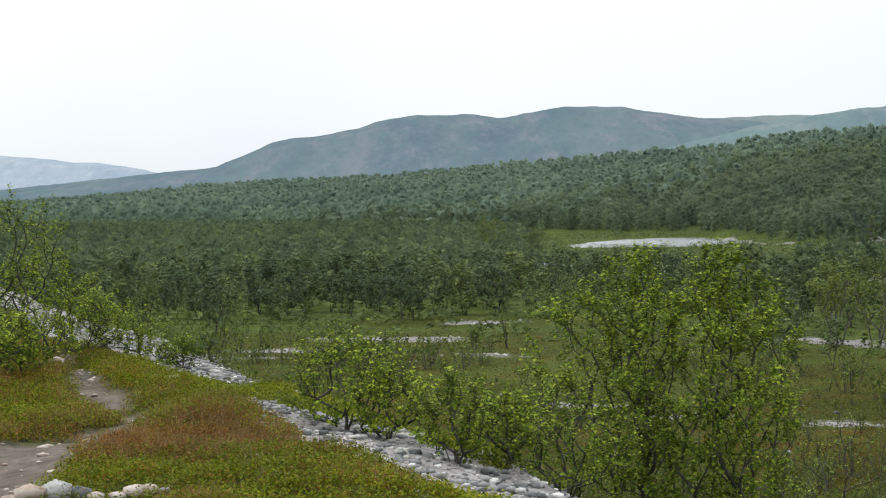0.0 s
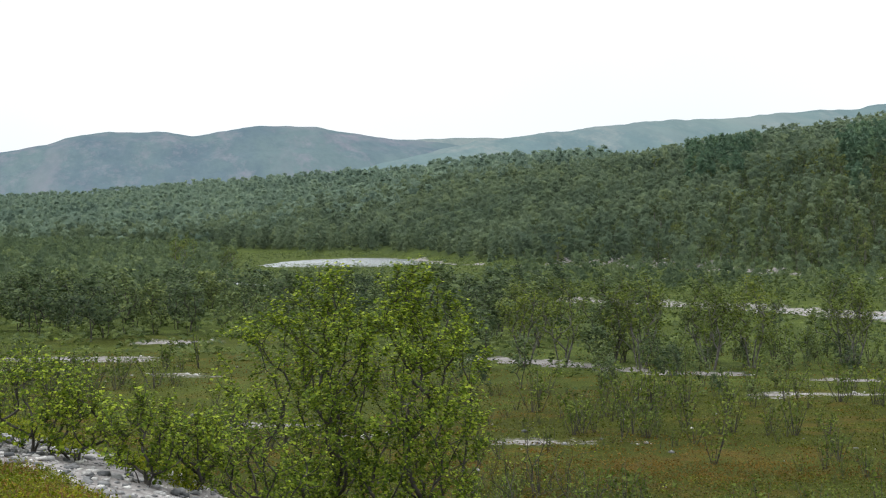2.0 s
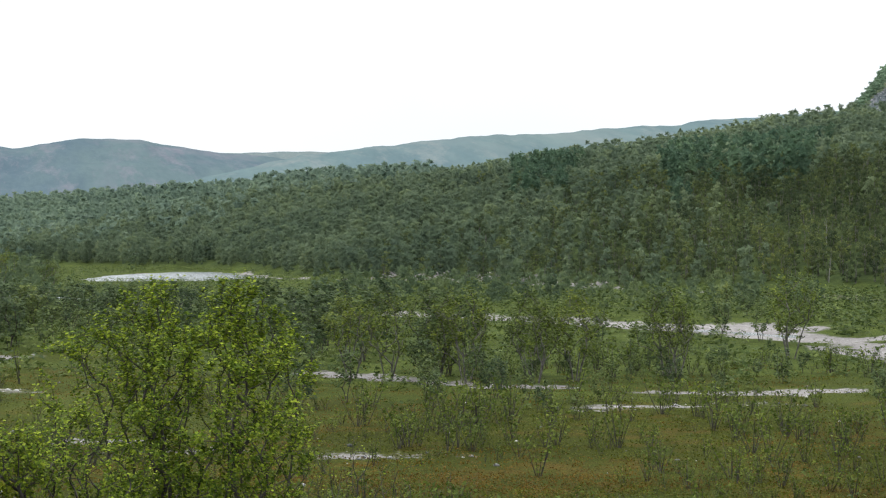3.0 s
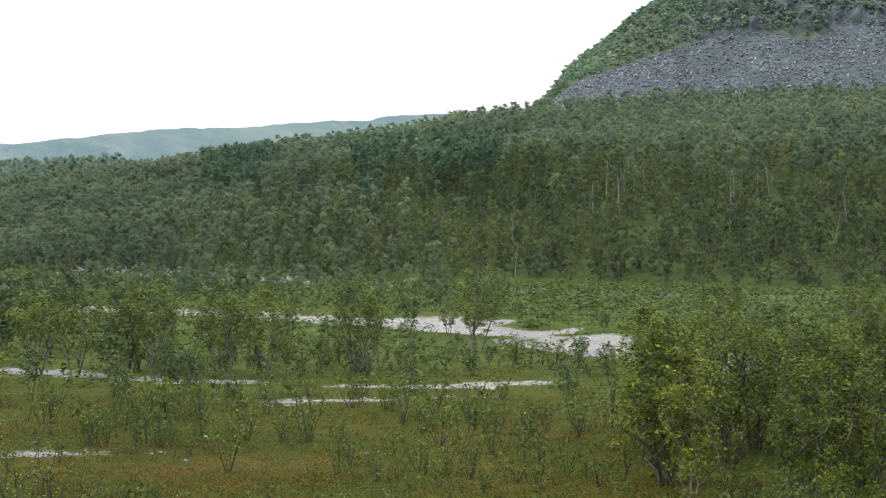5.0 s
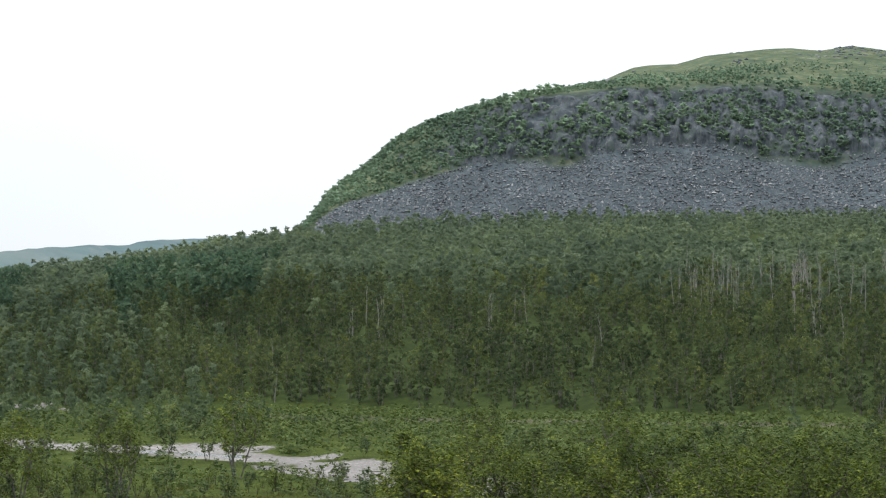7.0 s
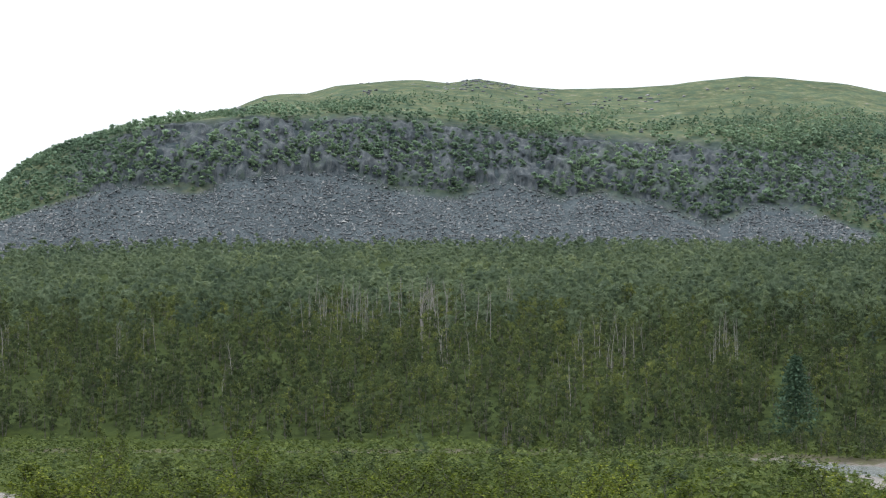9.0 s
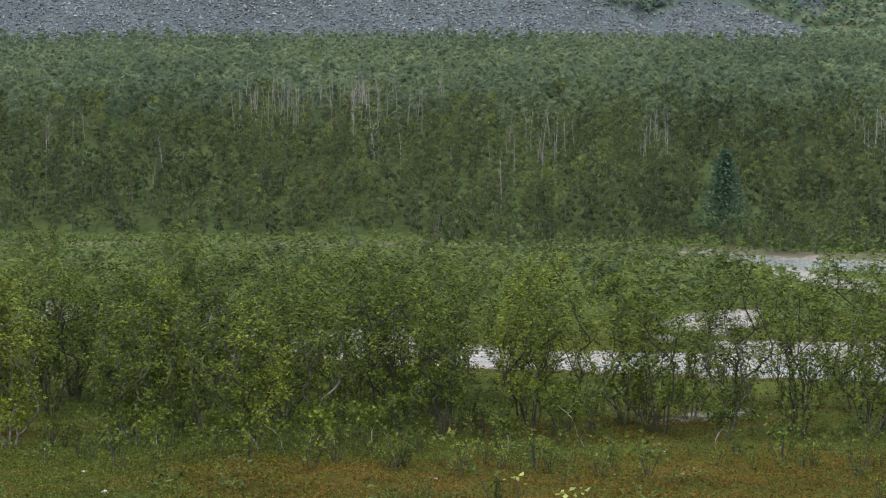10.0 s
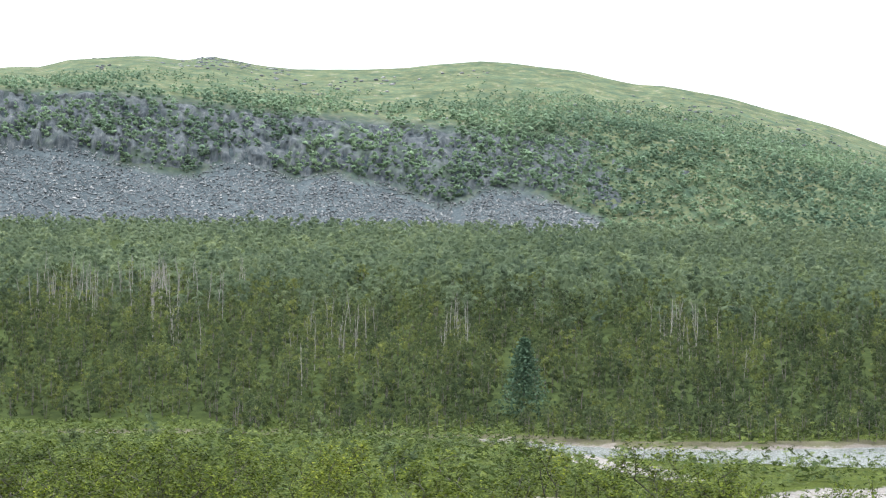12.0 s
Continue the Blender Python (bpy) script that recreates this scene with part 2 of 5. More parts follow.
BANK_FOOT = curve_at([(-20, 760), (-6, 600), (0, 520), (5, 445), (7, 425), (8.2, 388), (9.5, 345), (12, 310), (18, 278), (24, 258), (34, 234), (42, 228), (46, 225), (52, 216), (60, 214), (70, 214)])
BANK_TOP = curve_at([(-20, 1100), (0, 820), (10, 520), (21, 355), (34, 330), (51, 310), (70, 300)])
BANK_EL = curve_at([(-20, -0.5), (-6, 0.0), (0, 0.3), (5, 0.7), (10, 1.25), (21, 1.98), (27, 2.42), (34, 2.5), (42, 2.56), (47, 2.55), (53, 2.25), (59, 1.9), (70, 1.7)])
SHELF_END = curve_at([(-20, 1700), (-6, 1500), (0, 1250), (8, 900), (16, 700), (24.5, 600), (70, 600)])
SHELF_EL = curve_at([(-20, -0.45), (-11, -0.12), (-9.2, 0.0), (-6.9, 0.26), (-4.5, 0.36), (-1.3, 0.5), (1.1, 0.72), (3.5, 0.9), (5.8, 1.05), (7.7, 1.12), (8.7, 1.32), (10.3, 1.47), (12.3, 1.54), (13.8, 1.62), (15.7, 1.95), (18.4, 2.3), (21.2, 2.68), (22.3, 2.9), (24.8, 3.3), (25.6, 3.42), (28, 3.66), (31, 3.74), (44, 3.8), (47, 3.72), (50, 3.69), (54, 3.7), (60, 3.5), (75, 2.5)])
SCREE_EL = curve_at([(25, 3.62), (25.8, 3.91), (26.7, 4.24), (27.7, 4.5), (29, 5.02), (30.3, 5.14), (31.3, 5.32), (32.6, 5.29), (33.3, 5.38), (34.5, 5.54), (35.2, 5.68), (36.2, 5.68), (36.9, 5.48), (37.8, 5.35), (39.3, 5.18), (40, 5.12), (40.8, 5.34), (41.5, 5.2), (42.3, 5.12), (42.9, 4.93), (43.9, 5.25), (44.7, 4.96), (45.6, 4.7), (46.8, 4.22), (47.4, 4.22), (47.9, 4.62), (48.2, 4.75), (48.8, 4.55), (50.2, 4.53), (50.9, 4.18), (51.6, 3.85), (53, 3.6), (60, 3.4), (75, 2.5)])
CLIFF_EL = curve_at([(24.6, 3.5), (25.8, 4.4), (26.9, 5.15), (27.8, 5.9), (28.6, 6.3), (29.8, 6.7), (30.6, 6.97), (31.5, 7.17), (33, 7.31), (34, 7.4), (36, 7.39), (37.2, 7.45), (38.5, 7.36), (40.2, 7.12), (41.8, 6.98), (43.7, 6.82), (45.3, 6.7), (47.2, 6.52), (48.8, 6.42), (50.4, 6.45), (54.4, 5.9), (60, 4.6), (75, 2.5)])
CREST_EL = curve_at([(24.6, 3.5), (24.8, 3.67), (25.3, 4.07), (25.8, 4.47), (26.4, 4.82), (26.9, 5.27), (27.4, 5.78), (27.8, 6.07), (28.6, 6.47), (29.6, 6.8), (30.6, 7.07), (31.5, 7.28), (32.3, 7.5), (33.1, 7.62), (33.6, 7.7), (34.3, 8.0), (34.9, 8.08), (35.7, 8.09), (36.3, 8.3), (37, 8.38), (38.1, 8.48), (38.7, 8.5), (39.5, 8.4), (39.8, 8.4), (40.3, 8.53), (41, 8.43), (41.7, 8.28), (42.7, 8.2), (44.6, 8.21), (45.9, 8.27), (46.6, 8.38), (48, 8.48), (48.8, 8.43), (49.8, 8.3), (50.6, 8.22), (51.4, 8.01), (52.3, 7.81), (53.3, 7.74), (54.2, 7.56), (55, 7.4), (55.8, 7.14), (56.7, 6.89), (57.8, 6.57), (59.3, 6.0), (64, 4.5), (75, 2.5)])


def lay_of_land(x, y):
    """Height of the ground, and how stony, heathy, rocky it is."""
    r, az = np.hypot(x, y), np.degrees(np.arctan2(x, y))
    a = np.clip(az, -20, 74)
    n1, n2 = fbm(x, y, 0.05, 4, 1), fbm(x, y, 0.6, 3, 2)
    z = 0.55 + 0.18 * n1 + 0.07 * n2
    river = off_line(x, y, RIVER)
    braid = np.minimum(off_line(x, y, BRAID), off_line(x, y, SIDE_BRAID)) + 1.6 * fbm(x, y, 0.12, 3, 4)
    creek, bar, patch = off_line(x, y, CREEK) + 0.5 * fbm(x, y, 0.4, 2, 5), off_line(x, y, POINT_BAR) + fbm(x, y, 0.2, 2, 6), off_patches(x, y) + 1.3 * fbm(x, y, 0.5, 3, 7)
    z = np.maximum(z - 0.45 * steps(r, 170, 270) * (1 - steps(az, 6.8, 8.5)), 0.07)
    z -= 0.9 * (1 - steps(river + 0.7 * fbm(x, y, 0.2, 3, 8), -1.0, 1.6))
    z -= 0.33 * (1 - steps(braid, -1.5, 1.2)) + 0.4 * (1 - steps(braid + 6.5 + 2 * fbm(x, y, 0.09, 3, 9), -1.0, 1.0))
    z -= 0.22 * (1 - steps(creek, -0.6, 0.6))
    stony = np.maximum.reduce([1 - steps(river, 0.3, 1.4), (1 - steps(braid, -0.6, 1.2)) * (1 - 0.85 * steps(fbm(x, y, 0.13, 4, 23), -0.04, 0.1) * steps(braid, -6.0, -2.0)), 1 - steps(creek, -0.4, 0.5), 1 - steps(bar, -0.5, 1.0), 0.58 * (1 - steps(patch, -1.0, 1.5))])
    # wooded bank, shelf and hill, by heading and distance
    t = lambda el: np.tan(np.radians(el))
    foot, top, end = BANK_FOOT(a) + 3 * fbm(x, y, 0.03, 2, 10), BANK_TOP(a), SHELF_END(a)
    z_top, z_end = 8 + top * t(BANK_EL(a)) - 3.2, 8 + end * t(SHELF_EL(a)) - 2.0
    z_far = np.where(r < top, 0.6 + (z_top - 0.6) * np.clip((r - foot) / (top - foot), 0, 1) ** 0.92,
                     z_top + (z_end - z_top) * np.clip((r - top) / (end - top), 0, 1))
    far = steps(r - foot, -2, 4)
    z = z * (1 - far) + (z_far + 1.2 * fbm(x, y, 0.02, 4, 11) * far) * far
    on_hill = steps(a, 24.2, 26.0) * (1 - steps(az, 76, 88))
    s_top = 620 + 8 * (SCREE_EL(a) - 4.0)
    zs, zc, zt = 8 + s_top * t(SCREE_EL(a)), 8 + 662 * t(CLIFF_EL(a)), 8 + 800 * t(CREST_EL(a))
    zh = np.where(r < s_top, z_end + (zs - z_end) * np.clip((r - 600) / (s_top - 600), 0, 1),
                  np.where(r < 662, zs + (zc - zs) * np.clip((r - s_top) / (662 - s_top), 0, 1) ** 0.8,
                           zc + (zt - zc) * np.clip((r - 662) / (800 - 662), 0, 1) ** 0.85))
    zh = zh - 0.12 * np.clip(r - 800, 0, None)
    face = steps(r, s_top - 2, s_top + 6) * (1 - steps(r, 655, 675))
    zh = zh + face * (3.0 * np.abs(fbm(x * 1.0, y * 0.35, 0.16, 4, 12)) - 1.0) + steps(r, 660, 700) * (1 - 0.7 * steps(r, 760, 795)) * (1.6 * fbm(x, y, 0.03, 4, 13) + 0.6 * np.abs(fbm(x, y, 0.11, 3, 25)) - 0.9)
    h = on_hill * steps(r, 598, 601)
    z = z * (1 - h) + zh * h
    scree = h * (1 - steps(r - s_top - 4 * fbm(x, y, 0.06, 3, 14), 0.5, 3.5)) * steps(SCREE_EL(a) - SHELF_EL(a), 0.1, 0.35)
    cliff = h * face * steps(a, 28.0, 31) * (1 - steps(a, 48, 52))
    top_rock = h * steps(r, 600, 606)
    z = np.where(r > 830, np.minimum(z, np.where(r > end, z_end, z)), z)
    # the terrace that the camera stands on
    s = (x + 0.36) * 0.95 + (y - 12) * 0.31 + 0.25 * fbm(x, y, 0.35, 3, 15)
    zt2 = 6.35 + 0.07 * fbm(x, y, 0.8, 3, 16) + 0.16 * fbm(x, y, 0.22, 2, 17) + 0.1 * fbm(x, y, 1.7, 2, 20) - 0.06 * steps(s, -0.5, 0.3)
    zt2 = zt2 - 0.22 * np.clip(s, 0, 2) - 0.6 * np.clip(s - 2, 0, None)
    foot_path = off_line(x, y, FOOTPATH)
    zt2 -= 0.05 * (1 - steps(foot_path, -0.1, 0.15))
    terrace = (zt2 > z) & (r < 600)
    z = np.where(terrace, zt2, z)
    stony = np.where(terrace, np.maximum(steps(s, -0.25, 0.15) * (1 - steps(s, 2.6, 4.5)) * (0.55 + 0.45 * steps(fbm(x, y, 0.9, 3, 18), -0.25, 0.1)), 0), stony)
    dirt = np.where(terrace, 1 - steps(foot_path + 0.3 * fbm(x, y, 1.6, 4, 19), -0.06, 0.1), 0)
    dirt = np.maximum(dirt, np.where((r > 180) & (az > 22) & (az < 64), 0.7 * (1 - steps(np.abs(river - 2.0), 1.5, 4.0)), 0))
    heath = np.where(terrace, 1.0, (1 - steps(r + 30 * n1, 78, 112)) * (1 - far))
    heath = heath * np.where(terrace, 1, 1 - 0.85 * steps(r + 2 * n1, 53, 56) * (1 - steps(r, 72, 80)) * steps(az, 28, 31))
    heath = np.maximum(heath, np.where(terrace, 0, 0.7 * (1 - steps(patch, 0.5, 7))))
    return z, dict(stony=stony, dirt=dirt, heath=heath, scree=scree, cliff=cliff, hill=top_rock, wood=far * (1 - top_rock), s=np.where(terrace, s, 99.0), river=river, braid=braid, foot=foot, r=r, az=az)


def height(x, y):
    return lay_of_land(np.atleast_1d(np.asarray(x, float)), np.atleast_1d(np.asarray(y, float)))[0]


# ---- mesh making ----
def mesh_from(name, verts, faces, mat, smooth=False, attrs=None):
    """A mesh from arrays; faces is an array of triangles or quads, or a list of such arrays."""
    groups = [f for f in (faces if isinstance(faces, list) else [faces]) if len(f)]
    me = bpy.data.meshes.new(name)
    me.vertices.add(len(verts))
    me.vertices.foreach_set("co", np.ascontiguousarray(verts, np.float32).ravel())
    idx = np.concatenate([f.ravel() for f in groups]).astype(np.int32)
    sizes = np.concatenate([np.full(len(f), f.shape[1]) for f in groups]).astype(np.int32)
    me.loops.add(len(idx))
    me.loops.foreach_set("vertex_index", idx)
    me.polygons.add(len(sizes))
    me.polygons.foreach_set("loop_start", np.concatenate([[0], np.cumsum(sizes)[:-1]]).astype(np.int32))
    if smooth:
        me.polygons.foreach_set("use_smooth", np.ones(len(sizes), bool))
    for key, values in (attrs or {}).items():
        me.attributes.new(key, "FLOAT", "POINT").data.foreach_set("value", np.ascontiguousarray(values, np.float32))
    me.update(calc_edges=True)
    me.materials.append(mat)
    return me


def part(name, me, parent=None, label=""):
    ob = new(name, me)
    ob.parent = parent
    return tagged(ob, label)


def tubes(lines, sides):
    """Tapered round limbs: each line is (points, radii)."""
    vs, fs, base, most = [], [], 0, sides
    for pts, rad in lines:
        sides = most if len(pts) > 5 else 3
        ring = np.arange(sides) * 2 * np.pi / sides
        pts = np.asarray(pts, float)
        d = np.gradient(pts, axis=0)
        d /= np.linalg.norm(d, axis=1)[:, None] + 1e-9
        ref = np.where(np.abs(d[:, 2:3]) > 0.9, np.array([[1.0, 0, 0]]), np.array([[0, 0, 1.0]]))
        u = np.cross(d, ref)
        u /= np.linalg.norm(u, axis=1)[:, None] + 1e-9
        w = np.cross(d, u)
        v = pts[:, None] + np.asarray(rad)[:, None, None] * (np.cos(ring)[None, :, None] * u[:, None] + np.sin(ring)[None, :, None] * w[:, None])
        n = len(pts)
        i, j = np.meshgrid(np.arange(n - 1), np.arange(sides), indexing="ij")
        k = (j + 1) % sides
        fs.append(base + np.stack([i * sides + j, i * sides + k, (i + 1) * sides + k, (i + 1) * sides + j], -1).reshape(-1, 4))
        vs.append(v.reshape(-1, 3))
        base += n * sides
    return np.concatenate(vs), np.concatenate(fs)


def leaves(rng, at, size, tri=False, up=0.5, long=1.0, face=None):
    """A folded leaf at each place, turned at random, or roughly towards face."""
    n = len(at)
    nor = rng.normal(size=(n, 3))
    nor[:, 2] = np.abs(nor[:, 2]) + up
    if face is not None:
        nor = 0.75 * nor + 0.75 * face
    nor /= np.linalg.norm(nor, axis=1)[:, None]
    a = np.cross(nor, rng.normal(size=(n, 3)))
    a /= np.linalg.norm(a, axis=1)[:, None] + 1e-9
    b = np.cross(nor, a)
    s = (size * rng.uniform(0.65, 1.35, n))[:, None]
    if tri:
        v = np.stack([at - 0.5 * s * a * long - 0.35 * s * b, at + 0.5 * s * a * long - 0.1 * s * b, at + 0.55 * s * b], 1)
        return v.reshape(-1, 3), np.arange(3 * n).reshape(-1, 3)
    v = np.stack([at, at + 0.5 * s * a * long + 0.42 * s * b + 0.08 * s * nor, at + s * a * long, at + 0.5 * s * a * long - 0.42 * s * b + 0.08 * s * nor], 1)
    return v.reshape(-1, 3), np.arange(4 * n).reshape(-1, 4)


def birch(seed, h=4.0, stems=3, spread=0.35, n_leaf=1500, leaf=0.1, sides=5, boughs=6, twigs=4, bare=0.25, crook=0.1, tri=False, thick=1.0, fluff=0.05, twig_wood=True, up=0.5, reach=1.0):
    """A crooked many-stemmed mountain birch: wood and leaves as arrays, standing at the origin."""
    rng = np.random.default_rng(seed)
    lines, tips = [], []

    def limb(start, way, length, r0, r1, n, bend, lift):
        pts, d = [np.array(start)], np.array(way) / np.linalg.norm(way)
        for _ in range(n):
            d = d + rng.normal(size=3) * bend + np.array([0, 0, lift])
            d /= np.linalg.norm(d)
            pts.append(pts[-1] + d * length / n)
        if n > 2 or twig_wood:
            lines.append((pts, np.linspace(r0, r1, n + 1)))
        return np.array(pts)

    for i in range(stems):
        turn = 2 * np.pi * (i + rng.uniform(-0.3, 0.3)) / stems
        lean = spread * rng.uniform(0.5, 1.3)
        r0 = 0.02 * h * thick * rng.uniform(0.75, 1.15) / (1 + 0.12 * stems)
        stem = limb((0.03 * h * np.cos(turn), 0.03 * h * np.sin(turn), -0.04 * h), (lean * np.cos(turn), lean * np.sin(turn), 1), h * rng.uniform(0.8, 1.02), r0, r0 * 0.25, 8, crook, 0.07)
        for _ in range(boughs):
            f = rng.uniform(bare, 0.97)
            k = f * 8
            p = stem[int(k)] + (stem[min(int(k) + 1, 8)] - stem[int(k)]) * (k % 1)
            th = rng.uniform(0, 2 * np.pi)
            length = h * reach * rng.uniform(0.22, 0.42) * (1.15 - 0.6 * f)
            b = limb(p, (np.cos(th), np.sin(th), rng.uniform(0.25, 0.9)), length, r0 * 0.42 * (1.2 - f), r0 * 0.1, 4, crook * 1.6, 0.05)
            tips += [(q, 0.6) for q in b[2:]]
            for _ in range(twigs):
                q = b[rng.integers(1, 5)]
                th = rng.uniform(0, 2 * np.pi)
                w = limb(q, (np.cos(th), np.sin(th), rng.uniform(-0.1, 0.8)), length * rng.uniform(0.3, 0.6), r0 * 0.13, r0 * 0.04, 2, crook * 2, 0.03)
                tips += [(w[1], 1.0), (w[2], 1.4)]
        tips += [(stem[-1], 1.5), (stem[-2], 1.0)]
    at, wt = np.array([q for q, _ in tips]), np.array([w for _, w in tips])
    pick = rng.choice(len(at), n_leaf, p=wt / wt.sum())
    where = at[pick] + rng.normal(size=(n_leaf, 3)) * fluff * h * np.array([1, 1, 0.8])
    where[:, 2] = np.maximum(where[:, 2], 0.05 * h)
    return tubes(lines, sides), leaves(rng, where, leaf, tri, up)


def grown(seed, h=3.0, wide=0.35, low=0.2, tips=300, stems=5, spread=0.2, per=14, leaf=0.04, sprig=0.22, tip_r=0.0035, sides=5, tri=False, twig_wood=True, up=0.8, waist=0.55, fluff=0.5, joints=9):
    """A birch grown limb by limb towards the shoots of its crown: wood and leaves as arrays, standing at the origin."""
    rng = np.random.default_rng(seed)
    u = low + (1 - low) * rng.uniform(0, 1, tips) ** 0.75
    th = rng.uniform(0, 2 * np.pi, tips)
    ph = rng.uniform(0, 6.28, 3)
    lobe = 1 + 0.2 * np.sin(3 * th + ph[0] + 4 * u) + 0.14 * np.sin(5 * th + ph[1] - 6 * u)
    out = np.sqrt(np.clip(1 - np.where(u > waist, (u - waist) / (1.02 - waist), (waist - u) / (waist - low + 0.35)) ** 2, 0.02, 1))
    rad = wide * h * out * lobe * rng.uniform(0.12, 1, tips) ** 0.5
    goal = np.stack([rad * np.cos(th), rad * np.sin(th), u * h * (1 + 0.08 * np.sin(2 * th + ph[2]))], -1)
    at, up_of, lines = np.zeros((8000, 3)), np.full(8000, -1), []
    n = 0

    def add(a, pts):
        nonlocal n
        first = n
        for q in pts:
            at[n], up_of[n] = q, a
            a, n = n, n + 1
        lines.append((up_of[first], first, n))

    for i in range(stems):
        t = 2 * np.pi * (i + rng.uniform(-0.35, 0.35)) / stems
        lean = spread * rng.uniform(0.4, 1.2)
        d = np.array([np.cos(t), np.sin(t), 0])
        top = max(low, 0.16) * h * rng.uniform(0.9, 1.5)
        add(-1, [d * (0.03 * h + lean * top * f) + rng.normal(size=3) * 0.008 * h * np.array([1, 1, 0]) + np.array([0, 0, (top + 0.06 * h) * f - 0.06 * h]) for f in (0, 0.25, 0.5, 0.75, 1)])
    for g in goal[np.argsort(goal[:, 2] + 0.6 * np.hypot(goal[:, 0], goal[:, 1]))]:
        d = g - at[:n]
        far = np.linalg.norm(d, axis=1)
        k = int(np.argmin(far * (1 + 0.9 * np.clip(-d[:, 2] / (far + 1e-6) + 0.5, 0, 1.2)) + 10.0 * (at[:n, 2] < 0.05 * h)))
        a = at[k]
        m = int(np.clip(far[k] / (0.045 * h), 1, joints))
        bend = a + (g - a) * np.array([0.62, 0.62, 0.34])
        f = np.linspace(0, 1, m + 1)[1:, None]
        add(k, (1 - f) ** 2 * a + 2 * f * (1 - f) * bend + f ** 2 * g + rng.normal(size=(m, 3)) * 0.005 * h * (f < 0.99))
    # limbs straighten under their own growth
    for _ in range(3):
        kids, total = np.zeros((n, 3)), np.zeros(n)
        for i in range(n):
            if up_of[i] >= 0:
                kids[up_of[i]] += at[i]
                total[up_of[i]] += 1
        mid = (total > 0) & (up_of[:n] >= 0)
        at[:n][mid] = 0.5 * at[:n][mid] + 0.25 * at[up_of[:n][mid]] + 0.25 * kids[mid] / total[mid, None]
    count = np.zeros(n)
    ends = [b - 1 for _, _, b in lines]
    count[ends] = 1
    for i in range(n - 1, -1, -1):
        if up_of[i] >= 0:
            count[up_of[i]] += count[i]
    r = tip_r * np.maximum(count, 1) ** 0.43
    wood = []
    for a, i, j in lines:
        if joints < 4 and count[i] < 3:
            continue
        q = ([int(a)] if a >= 0 else []) + list(range(i, j))
        rr = r[q].copy()
        if a >= 0:
            rr[0] = rr[1]
        wood.append((at[q], rr))
    thin_ends = np.array(ends[stems:])
    side = np.flatnonzero((count <= 3) & (at[:n, 2] > low * h * 0.8))
    foot = np.concatenate([at[thin_ends], at[rng.choice(side, min(len(side), tips // 2), False)]]) if len(side) else at[thin_ends]
    d = foot * np.array([1, 1, 0]) / (wide * h) * 0.55 + np.array([0, 0, 0.75]) + rng.normal(size=foot.shape) * 0.35
    d /= np.linalg.norm(d, axis=1)[:, None]
    long = sprig * rng.uniform(0.45, 1.25, len(foot))
    tip = foot + d * long[:, None]
    if twig_wood:
        wood += [(np.array([p, q]), np.array([tip_r, tip_r * 0.4])) for p, q in zip(foot, tip)]
    f = rng.uniform(-0.15, 1.02, (len(foot), per, 1))
    where = (foot[:, None] + (tip - foot)[:, None] * f + rng.normal(size=(len(foot), per, 3)) * leaf * fluff).reshape(-1, 3)
    # leaves turn outwards from the limb that bears them, and to the sky
    hub = np.array([0, 0, 0.45 * h]) * np.ones((len(where), 1)) * 0.5 + 0.5 * np.repeat(foot, per, 0) * np.array([0.55, 0.55, 0.8])
    face = where - hub
    face /= np.linalg.norm(face, axis=1)[:, None] + 1e-9
    return tubes(wood, sides), leaves(rng, where, leaf, tri, up, 1.0, face + np.array([0, 0, 0.25]))


